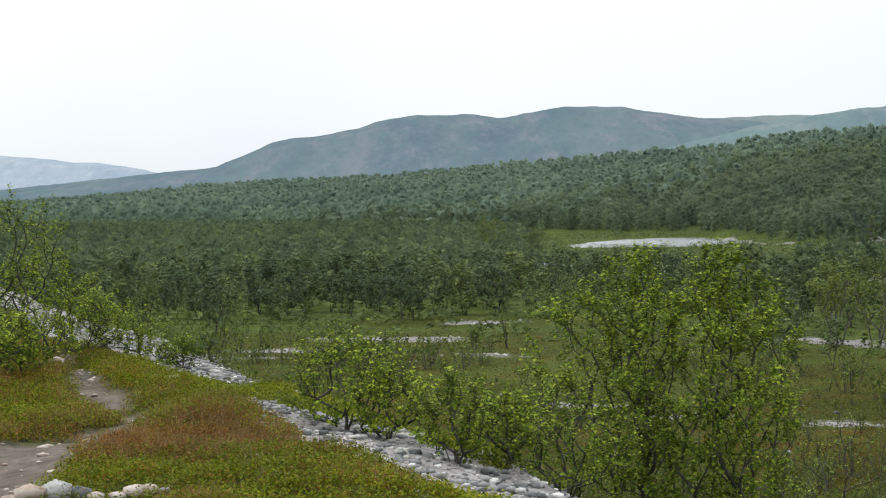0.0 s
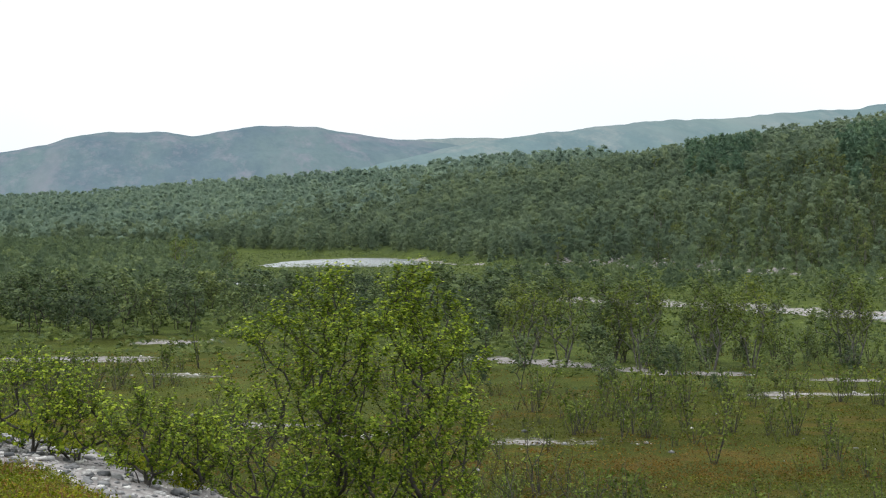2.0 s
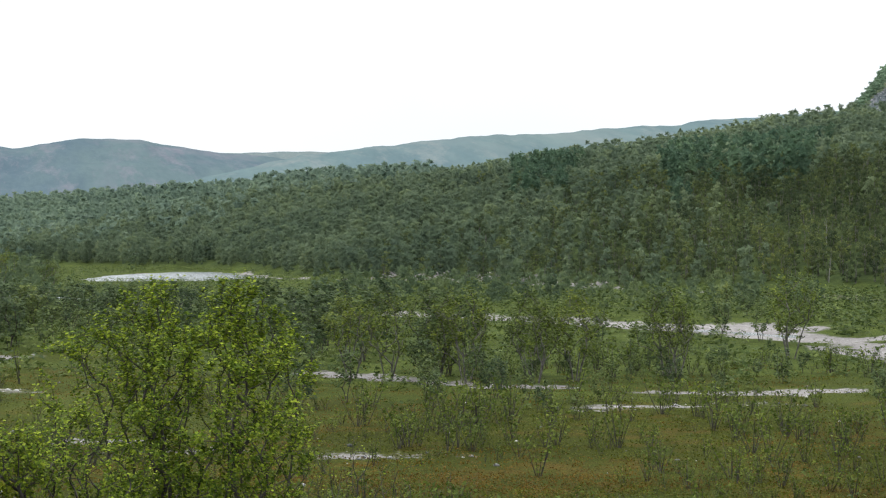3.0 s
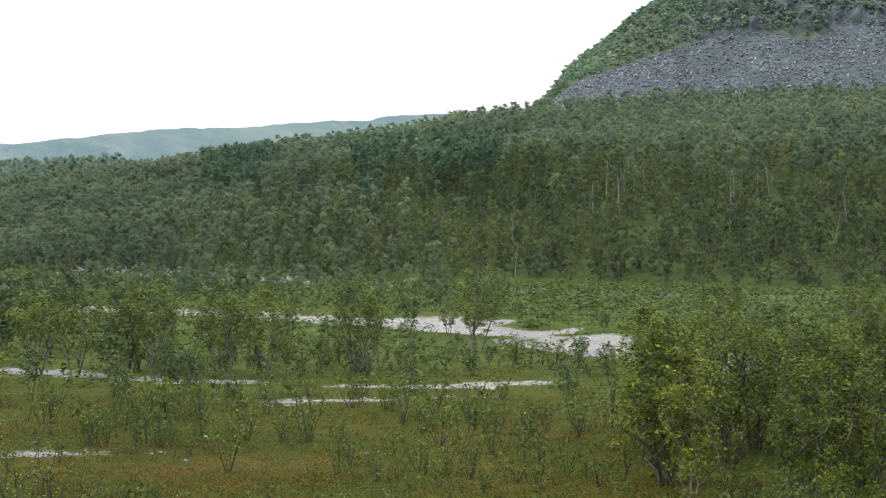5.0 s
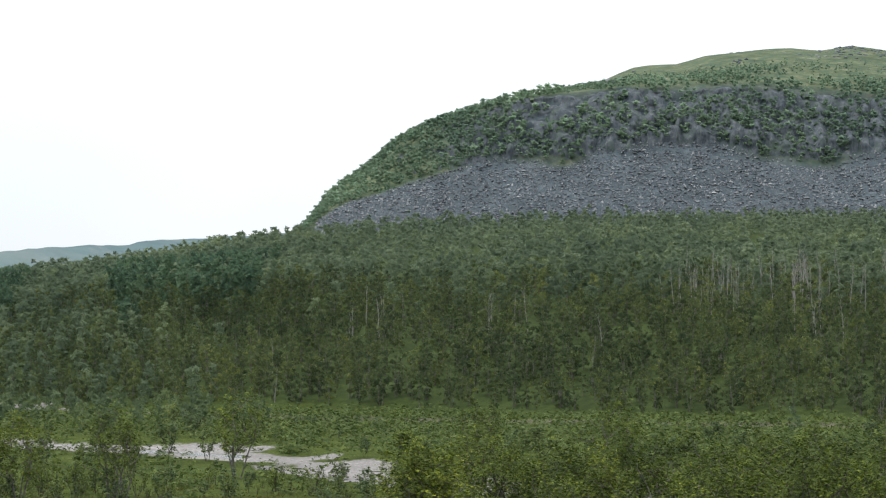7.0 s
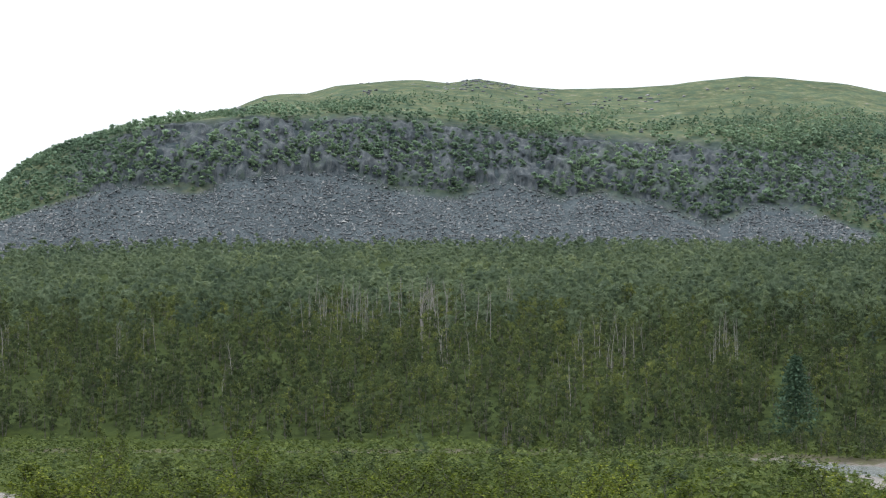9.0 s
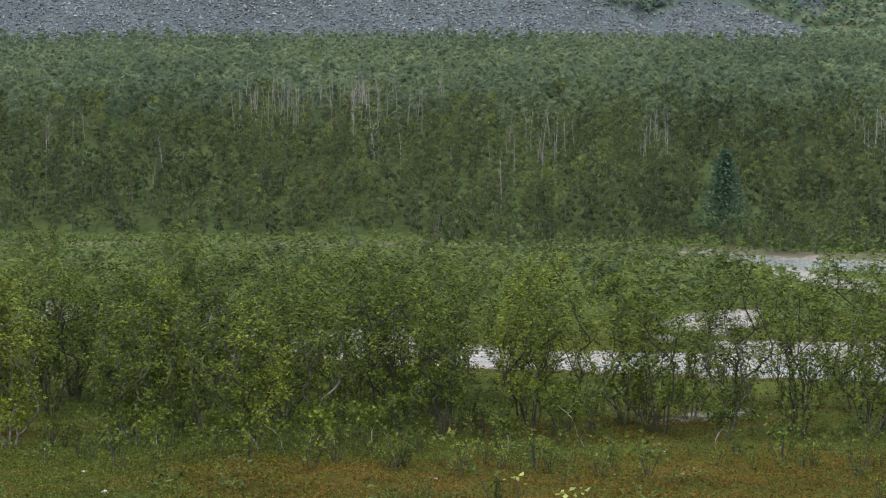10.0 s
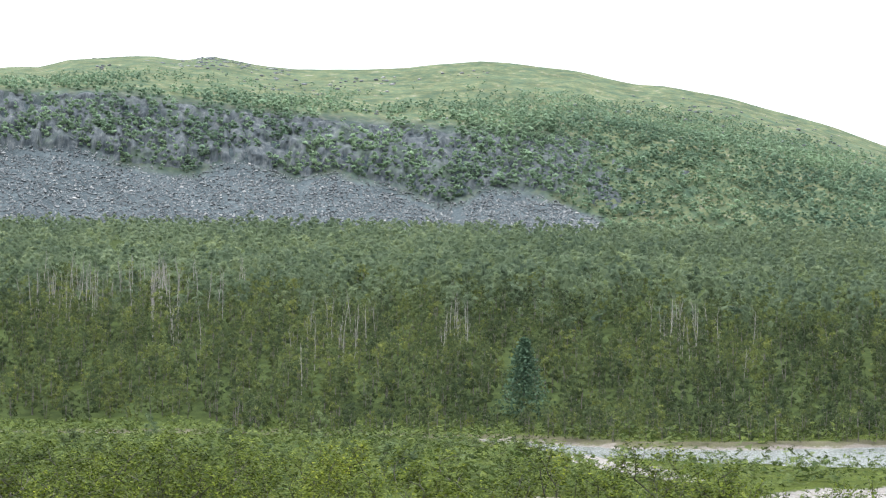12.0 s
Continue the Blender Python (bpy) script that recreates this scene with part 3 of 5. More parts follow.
def lobed_tree(seed, h=4.4, lobes=7, per=24, leaf=0.3, wide=0.26, low=0.3, stems=1, heart=1.15, lump=1.0):
    """A tree seen from afar: leaf clumps as lobes round a few thin stems."""
    rng = np.random.default_rng(seed)
    f = np.linspace(low, 0.9, lobes) + rng.uniform(-0.05, 0.05, lobes)
    th = rng.uniform(0, 2 * np.pi) + np.arange(lobes) * 2.4
    out = wide * h * np.sqrt(np.clip(1 - ((f - 0.48) / 0.52) ** 2, 0.03, 1)) * rng.uniform(0.35, 1.0, lobes)
    mid = np.stack([out * np.cos(th), out * np.sin(th), f * h], -1)
    size = h * lump * rng.uniform(0.11, 0.18, lobes)
    d = rng.normal(size=(lobes, per, 3))
    d /= np.linalg.norm(d, axis=2)[..., None]
    d[..., 2] = np.where(d[..., 2] < -0.3, -0.6 * d[..., 2], d[..., 2])
    at = (mid[:, None] + d * (size[:, None, None] * rng.uniform(0.6, 1.15, (lobes, per, 1)) * np.array([1, 1, 0.8]))).reshape(-1, 3)
    nor = d.reshape(-1, 3) + rng.normal(size=(lobes * per, 3)) * 0.45 + np.array([0, 0, 0.25])
    nor /= np.linalg.norm(nor, axis=1)[:, None]
    a = np.cross(nor, rng.normal(size=nor.shape))
    a /= np.linalg.norm(a, axis=1)[:, None] + 1e-9
    b = np.cross(nor, a)
    s = (leaf * rng.uniform(0.6, 1.4, len(at)))[:, None]
    v = np.stack([at - 0.5 * s * a - 0.3 * s * b, at + 0.5 * s * a - 0.3 * s * b, at + 0.55 * s * b], 1).reshape(-1, 3)
    # wider sprays that cross inside each clump and close the crown
    c = np.repeat(mid, 3, 0)
    g = rng.normal(size=c.shape) + np.array([0, 0, 0.4])
    g /= np.linalg.norm(g, axis=1)[:, None]
    p = np.cross(g, rng.normal(size=c.shape))
    p /= np.linalg.norm(p, axis=1)[:, None] + 1e-9
    w = np.repeat(size, 3)[:, None] * heart * 1.05
    q = np.cross(g, p)
    v = np.concatenate([v, np.stack([c - w * p * 0.8 - 0.5 * w * q, c + w * p * 0.8 - 0.5 * w * q, c + 0.9 * w * q], 1).reshape(-1, 3)])
    faces = np.arange(len(v)).reshape(-1, 3)
    lines = []
    for i in range(stems):
        t = rng.normal(size=2) * 0.08 * h
        lines.append(([(0.2 * t[0], 0.2 * t[1], -0.05 * h), (0.5 * t[0], 0.6 * t[1], 0.4 * h), (t[0], t[1], 0.72 * h)], [0.014 * h, 0.01 * h, 0.004 * h]))
    return tubes(lines, 3), (v, faces)


def scatter(verts, faces, places, turn, size, tilt=None):
    """Many copies of one small shape as one pair of arrays."""
    c, s = np.cos(turn), np.sin(turn)
    size = np.asarray(size, float)
    size = size[:, None] * np.ones((1, 3)) if size.ndim == 1 else size
    v = verts[None] * size[:, None, :]
    out = np.stack([v[..., 0] * c[:, None] - v[..., 1] * s[:, None], v[..., 0] * s[:, None] + v[..., 1] * c[:, None], v[..., 2]], -1) + places[:, None]
    f = faces[None] + (np.arange(len(places)) * len(verts))[:, None, None]
    return out.reshape(-1, 3), f.reshape(-1, faces.shape[1])


def gather(pieces):
    """Joins arrays of (verts, faces)."""
    vs, by, base = [], {}, 0
    for v, f in pieces:
        vs.append(v)
        by.setdefault(f.shape[1], []).append(f + base)
        base += len(v)
    return np.concatenate(vs), [np.concatenate(g) for g in by.values()]


def stone_shape(seed, flat=0.6):
    """A rounded, uneven stone of unit size."""
    rng = np.random.default_rng(seed)
    bm = bmesh.new()
    bmesh.ops.create_icosphere(bm, subdivisions=1, radius=0.5)
    v = np.array([w.co for w in bm.verts])
    f = np.array([[w.index for w in p.verts] for p in bm.faces])
    bm.free()
    v = v * rng.uniform(0.75, 1.25, (len(v), 1)) * np.array([1.15, 0.9, flat])
    return v, f


def stuff(name, label, pieces, mat, category="", smooth=False):
    v, f = gather(pieces)
    return tagged(new(name, mesh_from(name, v, f, mat, smooth)), label, category or name.replace("_", " "), kind="stuff")


RNG = np.random.default_rng(7)


def sector(n, az0, az1, r0, r1, rng=RNG):
    """Places spread evenly over a piece of a ring."""
    az, r = np.radians(rng.uniform(az0, az1, n)), np.sqrt(rng.uniform(r0 ** 2, r1 ** 2, n))
    return r * np.sin(az), r * np.cos(az)


def thin(x, y, gap):
    """Keeps places at least about gap apart."""
    cell = np.stack([np.floor(x / gap), np.floor(y / gap)], 1)
    _, first = np.unique(cell, axis=0, return_index=True)
    return x[first], y[first]


# ---- ground: one sheet out to the horizon ----
def ground_material():
    k = Mat("valley_ground", 0.95, 0.03)
    fine, mid, wide = k.noise(6.0, 6.0, 0.7), k.noise(0.9, 5.0, 0.65), k.noise(0.09, 4.0)
    moss = k.mix(k.ramp(k.noise(0.3, 7.0, 0.7), (0.51, (0, 0, 0)), (0.66, (1, 1, 1))), (0.03, 0.038, 0.006), (0.07, 0.042, 0.011))
    grain = k.ramp(k.noise(15.0, 5.0, 0.8), (0.36, (0.22, 0.25, 0.22)), (0.5, (0.9, 0.9, 0.9)), (0.64, (2.3, 2.15, 1.7)))
    moss = k.mix(k.ramp(fine, (0.35, (0, 0, 0)), (0.7, (0.8, 0.8, 0.8))), moss, (0.046, 0.052, 0.011))
    grass = k.mix(k.ramp(mid, (0.35, (0, 0, 0)), (0.7, (1, 1, 1))), (0.034, 0.05, 0.013), (0.066, 0.087, 0.021))
    forest = k.mix(k.ramp(mid, (0.35, (0, 0, 0)), (0.65, (1, 1, 1))), (0.028, 0.042, 0.018), (0.052, 0.072, 0.024))
    gravel = k.ramp(k.noise(3.0, 7.0, 0.8), (0.3, (0.08, 0.075, 0.07)), (0.5, (0.19, 0.18, 0.175)), (0.7, (0.36, 0.345, 0.34)))
    soil = k.ramp(fine, (0.3, (0.055, 0.047, 0.038)), (0.7, (0.15, 0.13, 0.112)))
    # scree, rock and fell tints lean blue: distance haze held in the colour
    scree = k.ramp(k.noise(0.6, 8.0, 0.8), (0.32, (0.04, 0.053, 0.063)), (0.52, (0.07, 0.088, 0.1)), (0.7, (0.13, 0.152, 0.165)))
    rock = k.ramp(k.noise(0.3, 8.0, 0.75, 0.8), (0.35, (0.02, 0.029, 0.036)), (0.55, (0.048, 0.063, 0.072)), (0.75, (0.15, 0.165, 0.17)))
    fell = k.ramp(k.noise(0.2, 8.0, 0.8), (0.38, (0.052, 0.084, 0.06)), (0.48, (0.076, 0.104, 0.066)), (0.57, (0.115, 0.13, 0.072)), (0.66, (0.21, 0.21, 0.19)))
    c = k.mix(k.attr("heath"), grass, moss)
    c = k.mix(1.0, c, grain, "MULTIPLY")
    c = k.mix(k.attr("wood"), c, forest)
    edge = k.math("MULTIPLY", k.math("SUBTRACT", k.math("ADD", k.attr("stony"), k.noise(1.6, 5.0, 0.7), False), 0.86, False), 7.0)
    c = k.mix(edge, c, gravel)
    c = k.mix(k.attr("dirt"), c, soil)
    c = k.mix(k.attr("hill"), c, fell)
    c = k.mix(k.attr("cliff"), c, rock)
    c = k.mix(k.attr("scree"), c, scree)
    c = k.mix(1.0, c, k.ramp(wide, (0.35, (0.8, 0.8, 0.8)), (0.65, (1.15, 1.15, 1.15))), "MULTIPLY")
    k.bump(fine, 0.7, 0.05)
    return k.done(c)


def make_ground():
    az = np.radians(np.concatenate([np.arange(-16, 62.01, 0.4), np.arange(64.0, 342.0, 3.0)]))
    r = np.concatenate([[0.0], np.geomspace(1.2, 590, 260), np.linspace(594, 690, 56), np.linspace(693, 800, 34), np.geomspace(804, 4600, 26)])
    A, R = np.meshgrid(az, r)
    x, y = (R * np.sin(A)), (R * np.cos(A))
    z, at = lay_of_land(x, y)
    n, m = A.shape
    i, j = np.meshgrid(np.arange(n - 1), np.arange(m), indexing="ij")
    k = (j + 1) % m
    f = np.stack([i * m + j, (i + 1) * m + j, (i + 1) * m + k, i * m + k], -1).reshape(-1, 4)
    keep = ("heath", "stony", "dirt", "hill", "cliff", "scree", "wood")
    me = mesh_from("ground", np.stack([x, y, z], -1).reshape(-1, 3), f, ground_material(), True, {q: at[q].ravel() for q in keep})
    return tagged(new("ground", me), "mossy heath, gravel bars and wooded slopes of a wide northern valley", "ground", kind="structure")


make_ground()


def make_water():
    k = Mat("river_water", 0.16, 0.5)
    k.b.inputs["IOR"].default_value = 1.33
    k.bump(k.noise(1.1, 5.0), 0.6, 0.125)
    c = k.ramp(k.noise(0.2, 3.0), (0.3, (0.14, 0.16, 0.17)), (0.7, (0.2, 0.22, 0.23)))
    m = k.done(c)
    bm = bmesh.new()
    bmesh.ops.create_grid(bm, x_segments=40, y_segments=40, size=1.0)
    for v in bm.verts:
        v.co = Vector((80 + 220 * v.co.x, 230 + 215 * v.co.y, 0.0))
    me = bpy.data.meshes.new("river_water")
    bm.to_mesh(me)
    bm.free()
    me.materials.append(m)
    return tagged(new("river_water", me), "shallow braided river mirroring the pale overcast sky", "river", kind="structure")


make_water()


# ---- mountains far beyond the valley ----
def mountain(name, label, r0, depth, base, ridge, hazed_colours, seed, az0, az1, step=0.12, rough=4.0):
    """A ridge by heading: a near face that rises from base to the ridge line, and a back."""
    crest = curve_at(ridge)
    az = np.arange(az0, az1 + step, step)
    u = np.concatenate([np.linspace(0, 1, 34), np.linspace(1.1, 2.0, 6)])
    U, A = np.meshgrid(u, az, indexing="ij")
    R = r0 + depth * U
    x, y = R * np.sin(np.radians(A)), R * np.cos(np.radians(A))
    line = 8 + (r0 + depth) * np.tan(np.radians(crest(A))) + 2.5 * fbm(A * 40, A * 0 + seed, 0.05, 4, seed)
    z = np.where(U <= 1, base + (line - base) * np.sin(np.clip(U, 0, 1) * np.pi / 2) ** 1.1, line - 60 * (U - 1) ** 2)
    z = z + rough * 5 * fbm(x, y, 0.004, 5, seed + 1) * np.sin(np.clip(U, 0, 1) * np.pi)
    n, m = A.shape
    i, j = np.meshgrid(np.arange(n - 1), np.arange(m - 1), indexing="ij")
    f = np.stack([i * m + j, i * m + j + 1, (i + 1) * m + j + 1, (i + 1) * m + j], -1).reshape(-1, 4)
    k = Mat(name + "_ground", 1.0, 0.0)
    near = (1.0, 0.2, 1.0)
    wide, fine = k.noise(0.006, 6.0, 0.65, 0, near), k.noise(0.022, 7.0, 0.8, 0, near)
    # base colours already hold the haze of distance, pale and blue
    c = k.mix(k.ramp(wide, (0.42, (0, 0, 0)), (0.6, (1, 1, 1))), hazed_colours[0], hazed_colours[1])
    c = k.mix(k.ramp(fine, (0.5, (0, 0, 0)), (0.68, (0.9, 0.9, 0.9))), c, hazed_colours[2])
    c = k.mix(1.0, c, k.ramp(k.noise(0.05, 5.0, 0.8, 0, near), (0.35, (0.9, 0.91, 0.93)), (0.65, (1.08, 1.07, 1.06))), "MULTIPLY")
    c = k.mix(k.ramp(k.noise(0.0035, 5.0, 0.7, 0.6, near), (0.5, (0, 0, 0)), (0.62, (0.55, 0.55, 0.55))), c, hazed_colours[2])
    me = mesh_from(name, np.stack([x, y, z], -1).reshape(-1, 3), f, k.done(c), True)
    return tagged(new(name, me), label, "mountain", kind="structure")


# the three colours of each ridge come with painted haze mixed in
mountain("backdrop_far_fell", "low fell far down the valley, pale blue-grey with painted haze", 3400, 700, 0, [(-24, 1.9), (-16, 1.55), (-12.3, 1.31), (-11.3, 1.24), (-10.3, 1.12), (-9.6, 1.07), (-8.7, 0.89), (-8.1, 0.77), (-6.5, 0.45), (-4, 0.2), (0, 0.0)],
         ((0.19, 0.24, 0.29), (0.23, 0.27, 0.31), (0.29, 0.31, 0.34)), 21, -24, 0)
mountain("backdrop_mountain", "rounded mountain with bare grey rock faces, blue-green with painted haze", 2300, 800, 0, [(-14, 0.2), (-9, 0.66), (-8, 0.78), (-7.3, 0.87), (-6.3, 0.98), (-5.9, 1.17), (-5.4, 1.37), (-4.8, 1.62), (-4.2, 1.76), (-3.4, 1.83), (-2.4, 2.01), (-1.9, 2.18), (-1, 2.36), (0.8, 2.38), (1.7, 2.27), (2.7, 2.42), (3.6, 2.52), (5.1, 2.47), (6.3, 2.26), (7.1, 2.14), (9.5, 1.9), (14, 1.6), (20, 1.2)],
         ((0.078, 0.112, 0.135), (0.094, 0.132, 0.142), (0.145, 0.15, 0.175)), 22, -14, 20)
mountain("backdrop_saddle", "fell plateau seen between two mountains, paled with painted haze", 3100, 700, 0, [(2, 1.5), (5, 2.0), (7, 2.13), (7.9, 2.14), (9, 2.17), (10.3, 2.18), (12, 2.1), (15, 1.8), (20, 1.2)],
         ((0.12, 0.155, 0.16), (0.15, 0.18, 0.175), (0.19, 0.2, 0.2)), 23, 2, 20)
mountain("backdrop_fell", "long gentle blue-green fell above the wooded slope, haze painted into its colour", 1750, 500, 5, [(5, 1.1), (7.5, 1.65), (9.6, 2.13), (10.2, 2.2), (11.2, 2.33), (12.2, 2.42), (13.2, 2.54), (14.6, 2.64), (16.4, 2.71), (18.6, 2.88), (20.2, 3.0), (20.9, 3.12), (22, 3.18), (25, 3.35), (30, 3.5)],
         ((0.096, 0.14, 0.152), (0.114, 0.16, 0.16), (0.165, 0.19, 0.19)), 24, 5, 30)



# ---- woods on the far bank and shelf: too many to count ----
def plant_stuff(name, label, protos, x, y, size, leaf_mat, wood_mat, category, wide=1.0, trunks=True, lift=0.0):
    """A wood: every tree a scaled and turned copy, wood in one mesh and leaves in another under it."""
    z = height(x, y) + lift
    pick = RNG.integers(0, len(protos), len(x))
    turn = RNG.uniform(0, 2 * np.pi, len(x))
    wood, crown, tone = [], [], []
    for i, ((wv, wf), (lv, lf)) in enumerate(protos):
        q = pick == i
        if not q.any():
            continue
        at = np.stack([x[q], y[q], z[q]], -1)
        sz = np.stack([size[q] * wide, size[q] * wide, size[q]], -1)
        wood.append(scatter(wv, wf, at, turn[q], sz))
        crown.append(scatter(lv, lf, at, turn[q], sz))
        tone.append(np.repeat(RNG.uniform(0, 1, len(at)), len(lv)))
    v, f = gather(crown)
    ob = tagged(new(name, mesh_from(name, v, f, leaf_mat, False, {"tone": np.concatenate(tone)})), label, category, kind="stuff")
    if not trunks:
        return ob
    v, f = gather(wood)
    part("trunks", mesh_from("trunks", v, f, wood_mat), ob, "thin crooked birch trunks")["kind"] = "stuff"
    return ob


def far_woods():
    # steep bank across the river
    x, y = sector(120000, -4, 61, 194, 640)
    z, at = lay_of_land(x, y)
    blend = RNG.uniform(0, 1, len(x)) > steps(at["r"] - 6 * np.clip(at["az"] - 9, 0, 60), 470, 620)
    keep = blend & ((at["r"] > at["foot"] + 2) | ((at["az"] > 41) & (at["r"] > 188) & (at["r"] > at["foot"] - 26) & (at["river"] > 2.6))) & ((np.abs(at["az"] - 49.25) > 0.95) | (at["r"] > 234) | (at["r"] < 219)) & (at["r"] < BANK_TOP(at["az"]) + 4) & ((fbm(x, y, 0.07, 3, 33) > -0.4) | (at["r"] < at["foot"] + 12))
    x, y = thin(x[keep], y[keep], 2.5)
    az, r = np.degrees(np.arctan2(x, y)), np.hypot(x, y)
    size = RNG.uniform(0.65, 1.25, len(x)) * (1 + 0.15 * steps(r, 380, 520)) * (1 - 0.25 * steps(az, 41, 44) * (1 - steps(r - BANK_FOOT(az), -6, 6)))
    near = RNG.uniform(0, 1, len(x)) < steps(az + 0.03 * (330 - r), 9, 26) * (1 - 0.65 * steps(r - BANK_TOP(az), -45, 2) * steps(az, 24, 30))
    protos = [lobed_tree(100 + i, h=3.9, lobes=9 + i % 2, per=9, leaf=0.35, wide=0.2 + 0.03 * (i % 3), low=0.12, stems=2, heart=0.9, lump=0.9) for i in range(8)]
    plant_stuff("birch_wood", "dense birch wood on the steep bank across the river", protos, x[near], y[near], size[near], M_LEAF_WOOD, M_BARK_GREY, "birch wood")
    protos = [lobed_tree(110 + i, h=3.9, lobes=7, per=7, leaf=0.42, wide=0.23, low=0.12) for i in range(6)]
    plant_stuff("bank_wood", "birch wood on the lower valley side", protos, x[~near], y[~near], size[~near], M_LEAF_SIDE_HAZED, M_BARK, "birch wood", 1.0, False)
    # dark pines along the ridge
    x, y = sector(16000, 15.5, 26, 300, 470)
    az, r = np.degrees(np.arctan2(x, y)), np.hypot(x, y)
    stand = np.maximum(1 - steps(np.abs(az - 21.8), 1.6, 2.6), 0.9 * (1 - steps(np.abs(az - 16.2), 0.7, 1.3)))
    q = (r > BANK_TOP(az) - 45) & (r < BANK_TOP(az) + 60) & (fbm(x, y, 0.035, 3, 36) + 0.55 * stand > 0.3)
    x, y = thin(x[q], y[q], 3.6)
    protos = [lobed_tree(130 + i, h=6.2, lobes=10, per=6, leaf=0.5, wide=0.12, low=0.1, lump=0.75) for i in range(5)]
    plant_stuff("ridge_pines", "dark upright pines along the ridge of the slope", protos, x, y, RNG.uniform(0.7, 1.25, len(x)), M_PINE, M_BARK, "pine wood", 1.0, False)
    # gentler shelf above it
    x, y = sector(95000, 7, 61, 300, 1250)
    z, at = lay_of_land(x, y)
    blend = RNG.uniform(0, 1, len(x)) < steps(at["az"], 8, 14)
    keep = blend & (at["r"] > BANK_TOP(at["az"]) + 3) & (at["r"] < SHELF_END(at["az"]) + 3)
    x, y = thin(x[keep], y[keep], 5.1)
    az = np.degrees(np.arctan2(x, y))
    size = RNG.uniform(0.7, 1.3, len(x)) * (1 + 0.15 * steps(az, 14, 18) * (1 - steps(az, 24, 26)))
    protos = [lobed_tree(120 + i, h=4.0, lobes=5, per=4, leaf=0.68, wide=0.27, low=0.15, heart=1.35) for i in range(6)]
    plant_stuff("shelf_wood", "birch wood on the shelf below the hill, lightened by painted haze", protos, x, y, size, M_LEAF_SHELF_HAZED, M_BARK, "birch wood", 1.1, False)
    # distant woods down the valley
    x, y = sector(100000, -15, 15, 320, 1600)
    z, at = lay_of_land(x, y)
    keep = (RNG.uniform(0, 1, len(x)) > steps(at["az"], 8, 14) * (at["r"] > BANK_TOP(at["az"]))) & (RNG.uniform(0, 1, len(x)) < np.maximum(steps(at["r"], 470, 620), 1 - steps(at["az"], -5, -3))) & (at["r"] > at["foot"] - 6) & (at["r"] < SHELF_END(at["az"]) + 10)
    x, y = thin(x[keep], y[keep], 7.6)
    size = RNG.uniform(0.8, 1.5, len(x)) * (1 + np.hypot(x, y) / 2500)
    protos = [lobed_tree(140 + i, h=4.0, lobes=4, per=3, leaf=1.0, wide=0.33, low=0.2, heart=1.4) for i in range(6)]
    plant_stuff("valley_wood", "birch woods far down the valley, turned blue-green by painted haze", protos, x, y, size, M_LEAF_VALLEY_HAZED, M_BARK, "birch wood", 1.2, False)


far_woods()


def hill_scrub():
    x, y = sector(90000, 24.6, 61, 598, 800)
    z, at = lay_of_land(x, y)
    a, r = at["az"], at["r"]
    n = fbm(x, y, 0.05, 4, 31)
    flank = (1 - steps(a, 29, 33)) + steps(a, 47, 54)
    lower = 2.0 * np.exp(-((r - 627 - 8 * (SCREE_EL(a) - 4.0)) / (7 + 6 * steps(a, 40, 46))) ** 2)
    dens = 0.3 * (1 - steps(r, 675, 740)) * (at["cliff"] < 0.5) + 1.9 * lower + 1.5 * flank * (1 - steps(r, 680, 745)) + (0.16 + 0.4 * steps(a, 43, 50)) * (at["cliff"] > 0.5)
    keep = (at["scree"] < 0.25) & (RNG.uniform(0, 1, len(x)) < dens * np.maximum(0.55 + 1.6 * n, 0.75 * np.maximum(1 - steps(a, 29, 32), steps(a, 46, 50))))
    x, y = thin(x[keep], y[keep], 2.2)
    r = np.hypot(x, y)
    size = RNG.uniform(0.45, 1.0, len(x)) * (1 - 0.4 * steps(r, 660, 715))
    protos = [lobed_tree(160 + i, h=2.9, lobes=3, per=4, leaf=0.95, wide=0.36, low=0.2, heart=1.7) for i in range(6)]
    on_rock = lay_of_land(x, y)[1]["cliff"] > 0.3
    size *= np.where(on_rock, 1.2, 1.0)
    plant_stuff("hill_scrub", "birch scrub clinging to the rocky hill, painted a hazy blue-green", protos, x, y, size, M_LEAF_HILL_HAZED, M_BARK, "scrub", 1.5, False, np.where(on_rock, 0.25, 0.0))


hill_scrub()


def hill_rocks():
    x, y = sector(90000, 24.8, 53, 600, 640)
    z, at = lay_of_land(x, y)
    q = at["scree"] > 0.4
    x, y = x[q][:30000], y[q][:30000]
    top = np.array([(1, 0, 0), (0, 1, 0), (-1, 0, 0), (0, -1, 0), (0, 0, 0.8)], float) * 0.6
    sides4 = np.array([(0, 1, 4), (1, 2, 4), (2, 3, 4), (3, 0, 4)])
    pieces = []
    for i in range(8):
        g = np.random.default_rng(300 + i)
        v = top * g.uniform(0.6, 1.3, (5, 1)) + g.normal(size=(5, 3)) * 0.16 - np.array([0, 0, 0.12])
        s = slice(i, None, 8)
        n = len(x[s])
        pieces.append(scatter(v, sides4, np.stack([x[s], y[s], height(x[s], y[s]) + 0.05], -1), RNG.uniform(0, 6.3, n), 0.36 + 0.7 * RNG.uniform(0, 1, n) ** 4))
    stuff("scree_boulders", "grey angular boulders of a broad scree below the cliff", pieces, M_SCREE, "boulders")


hill_rocks()

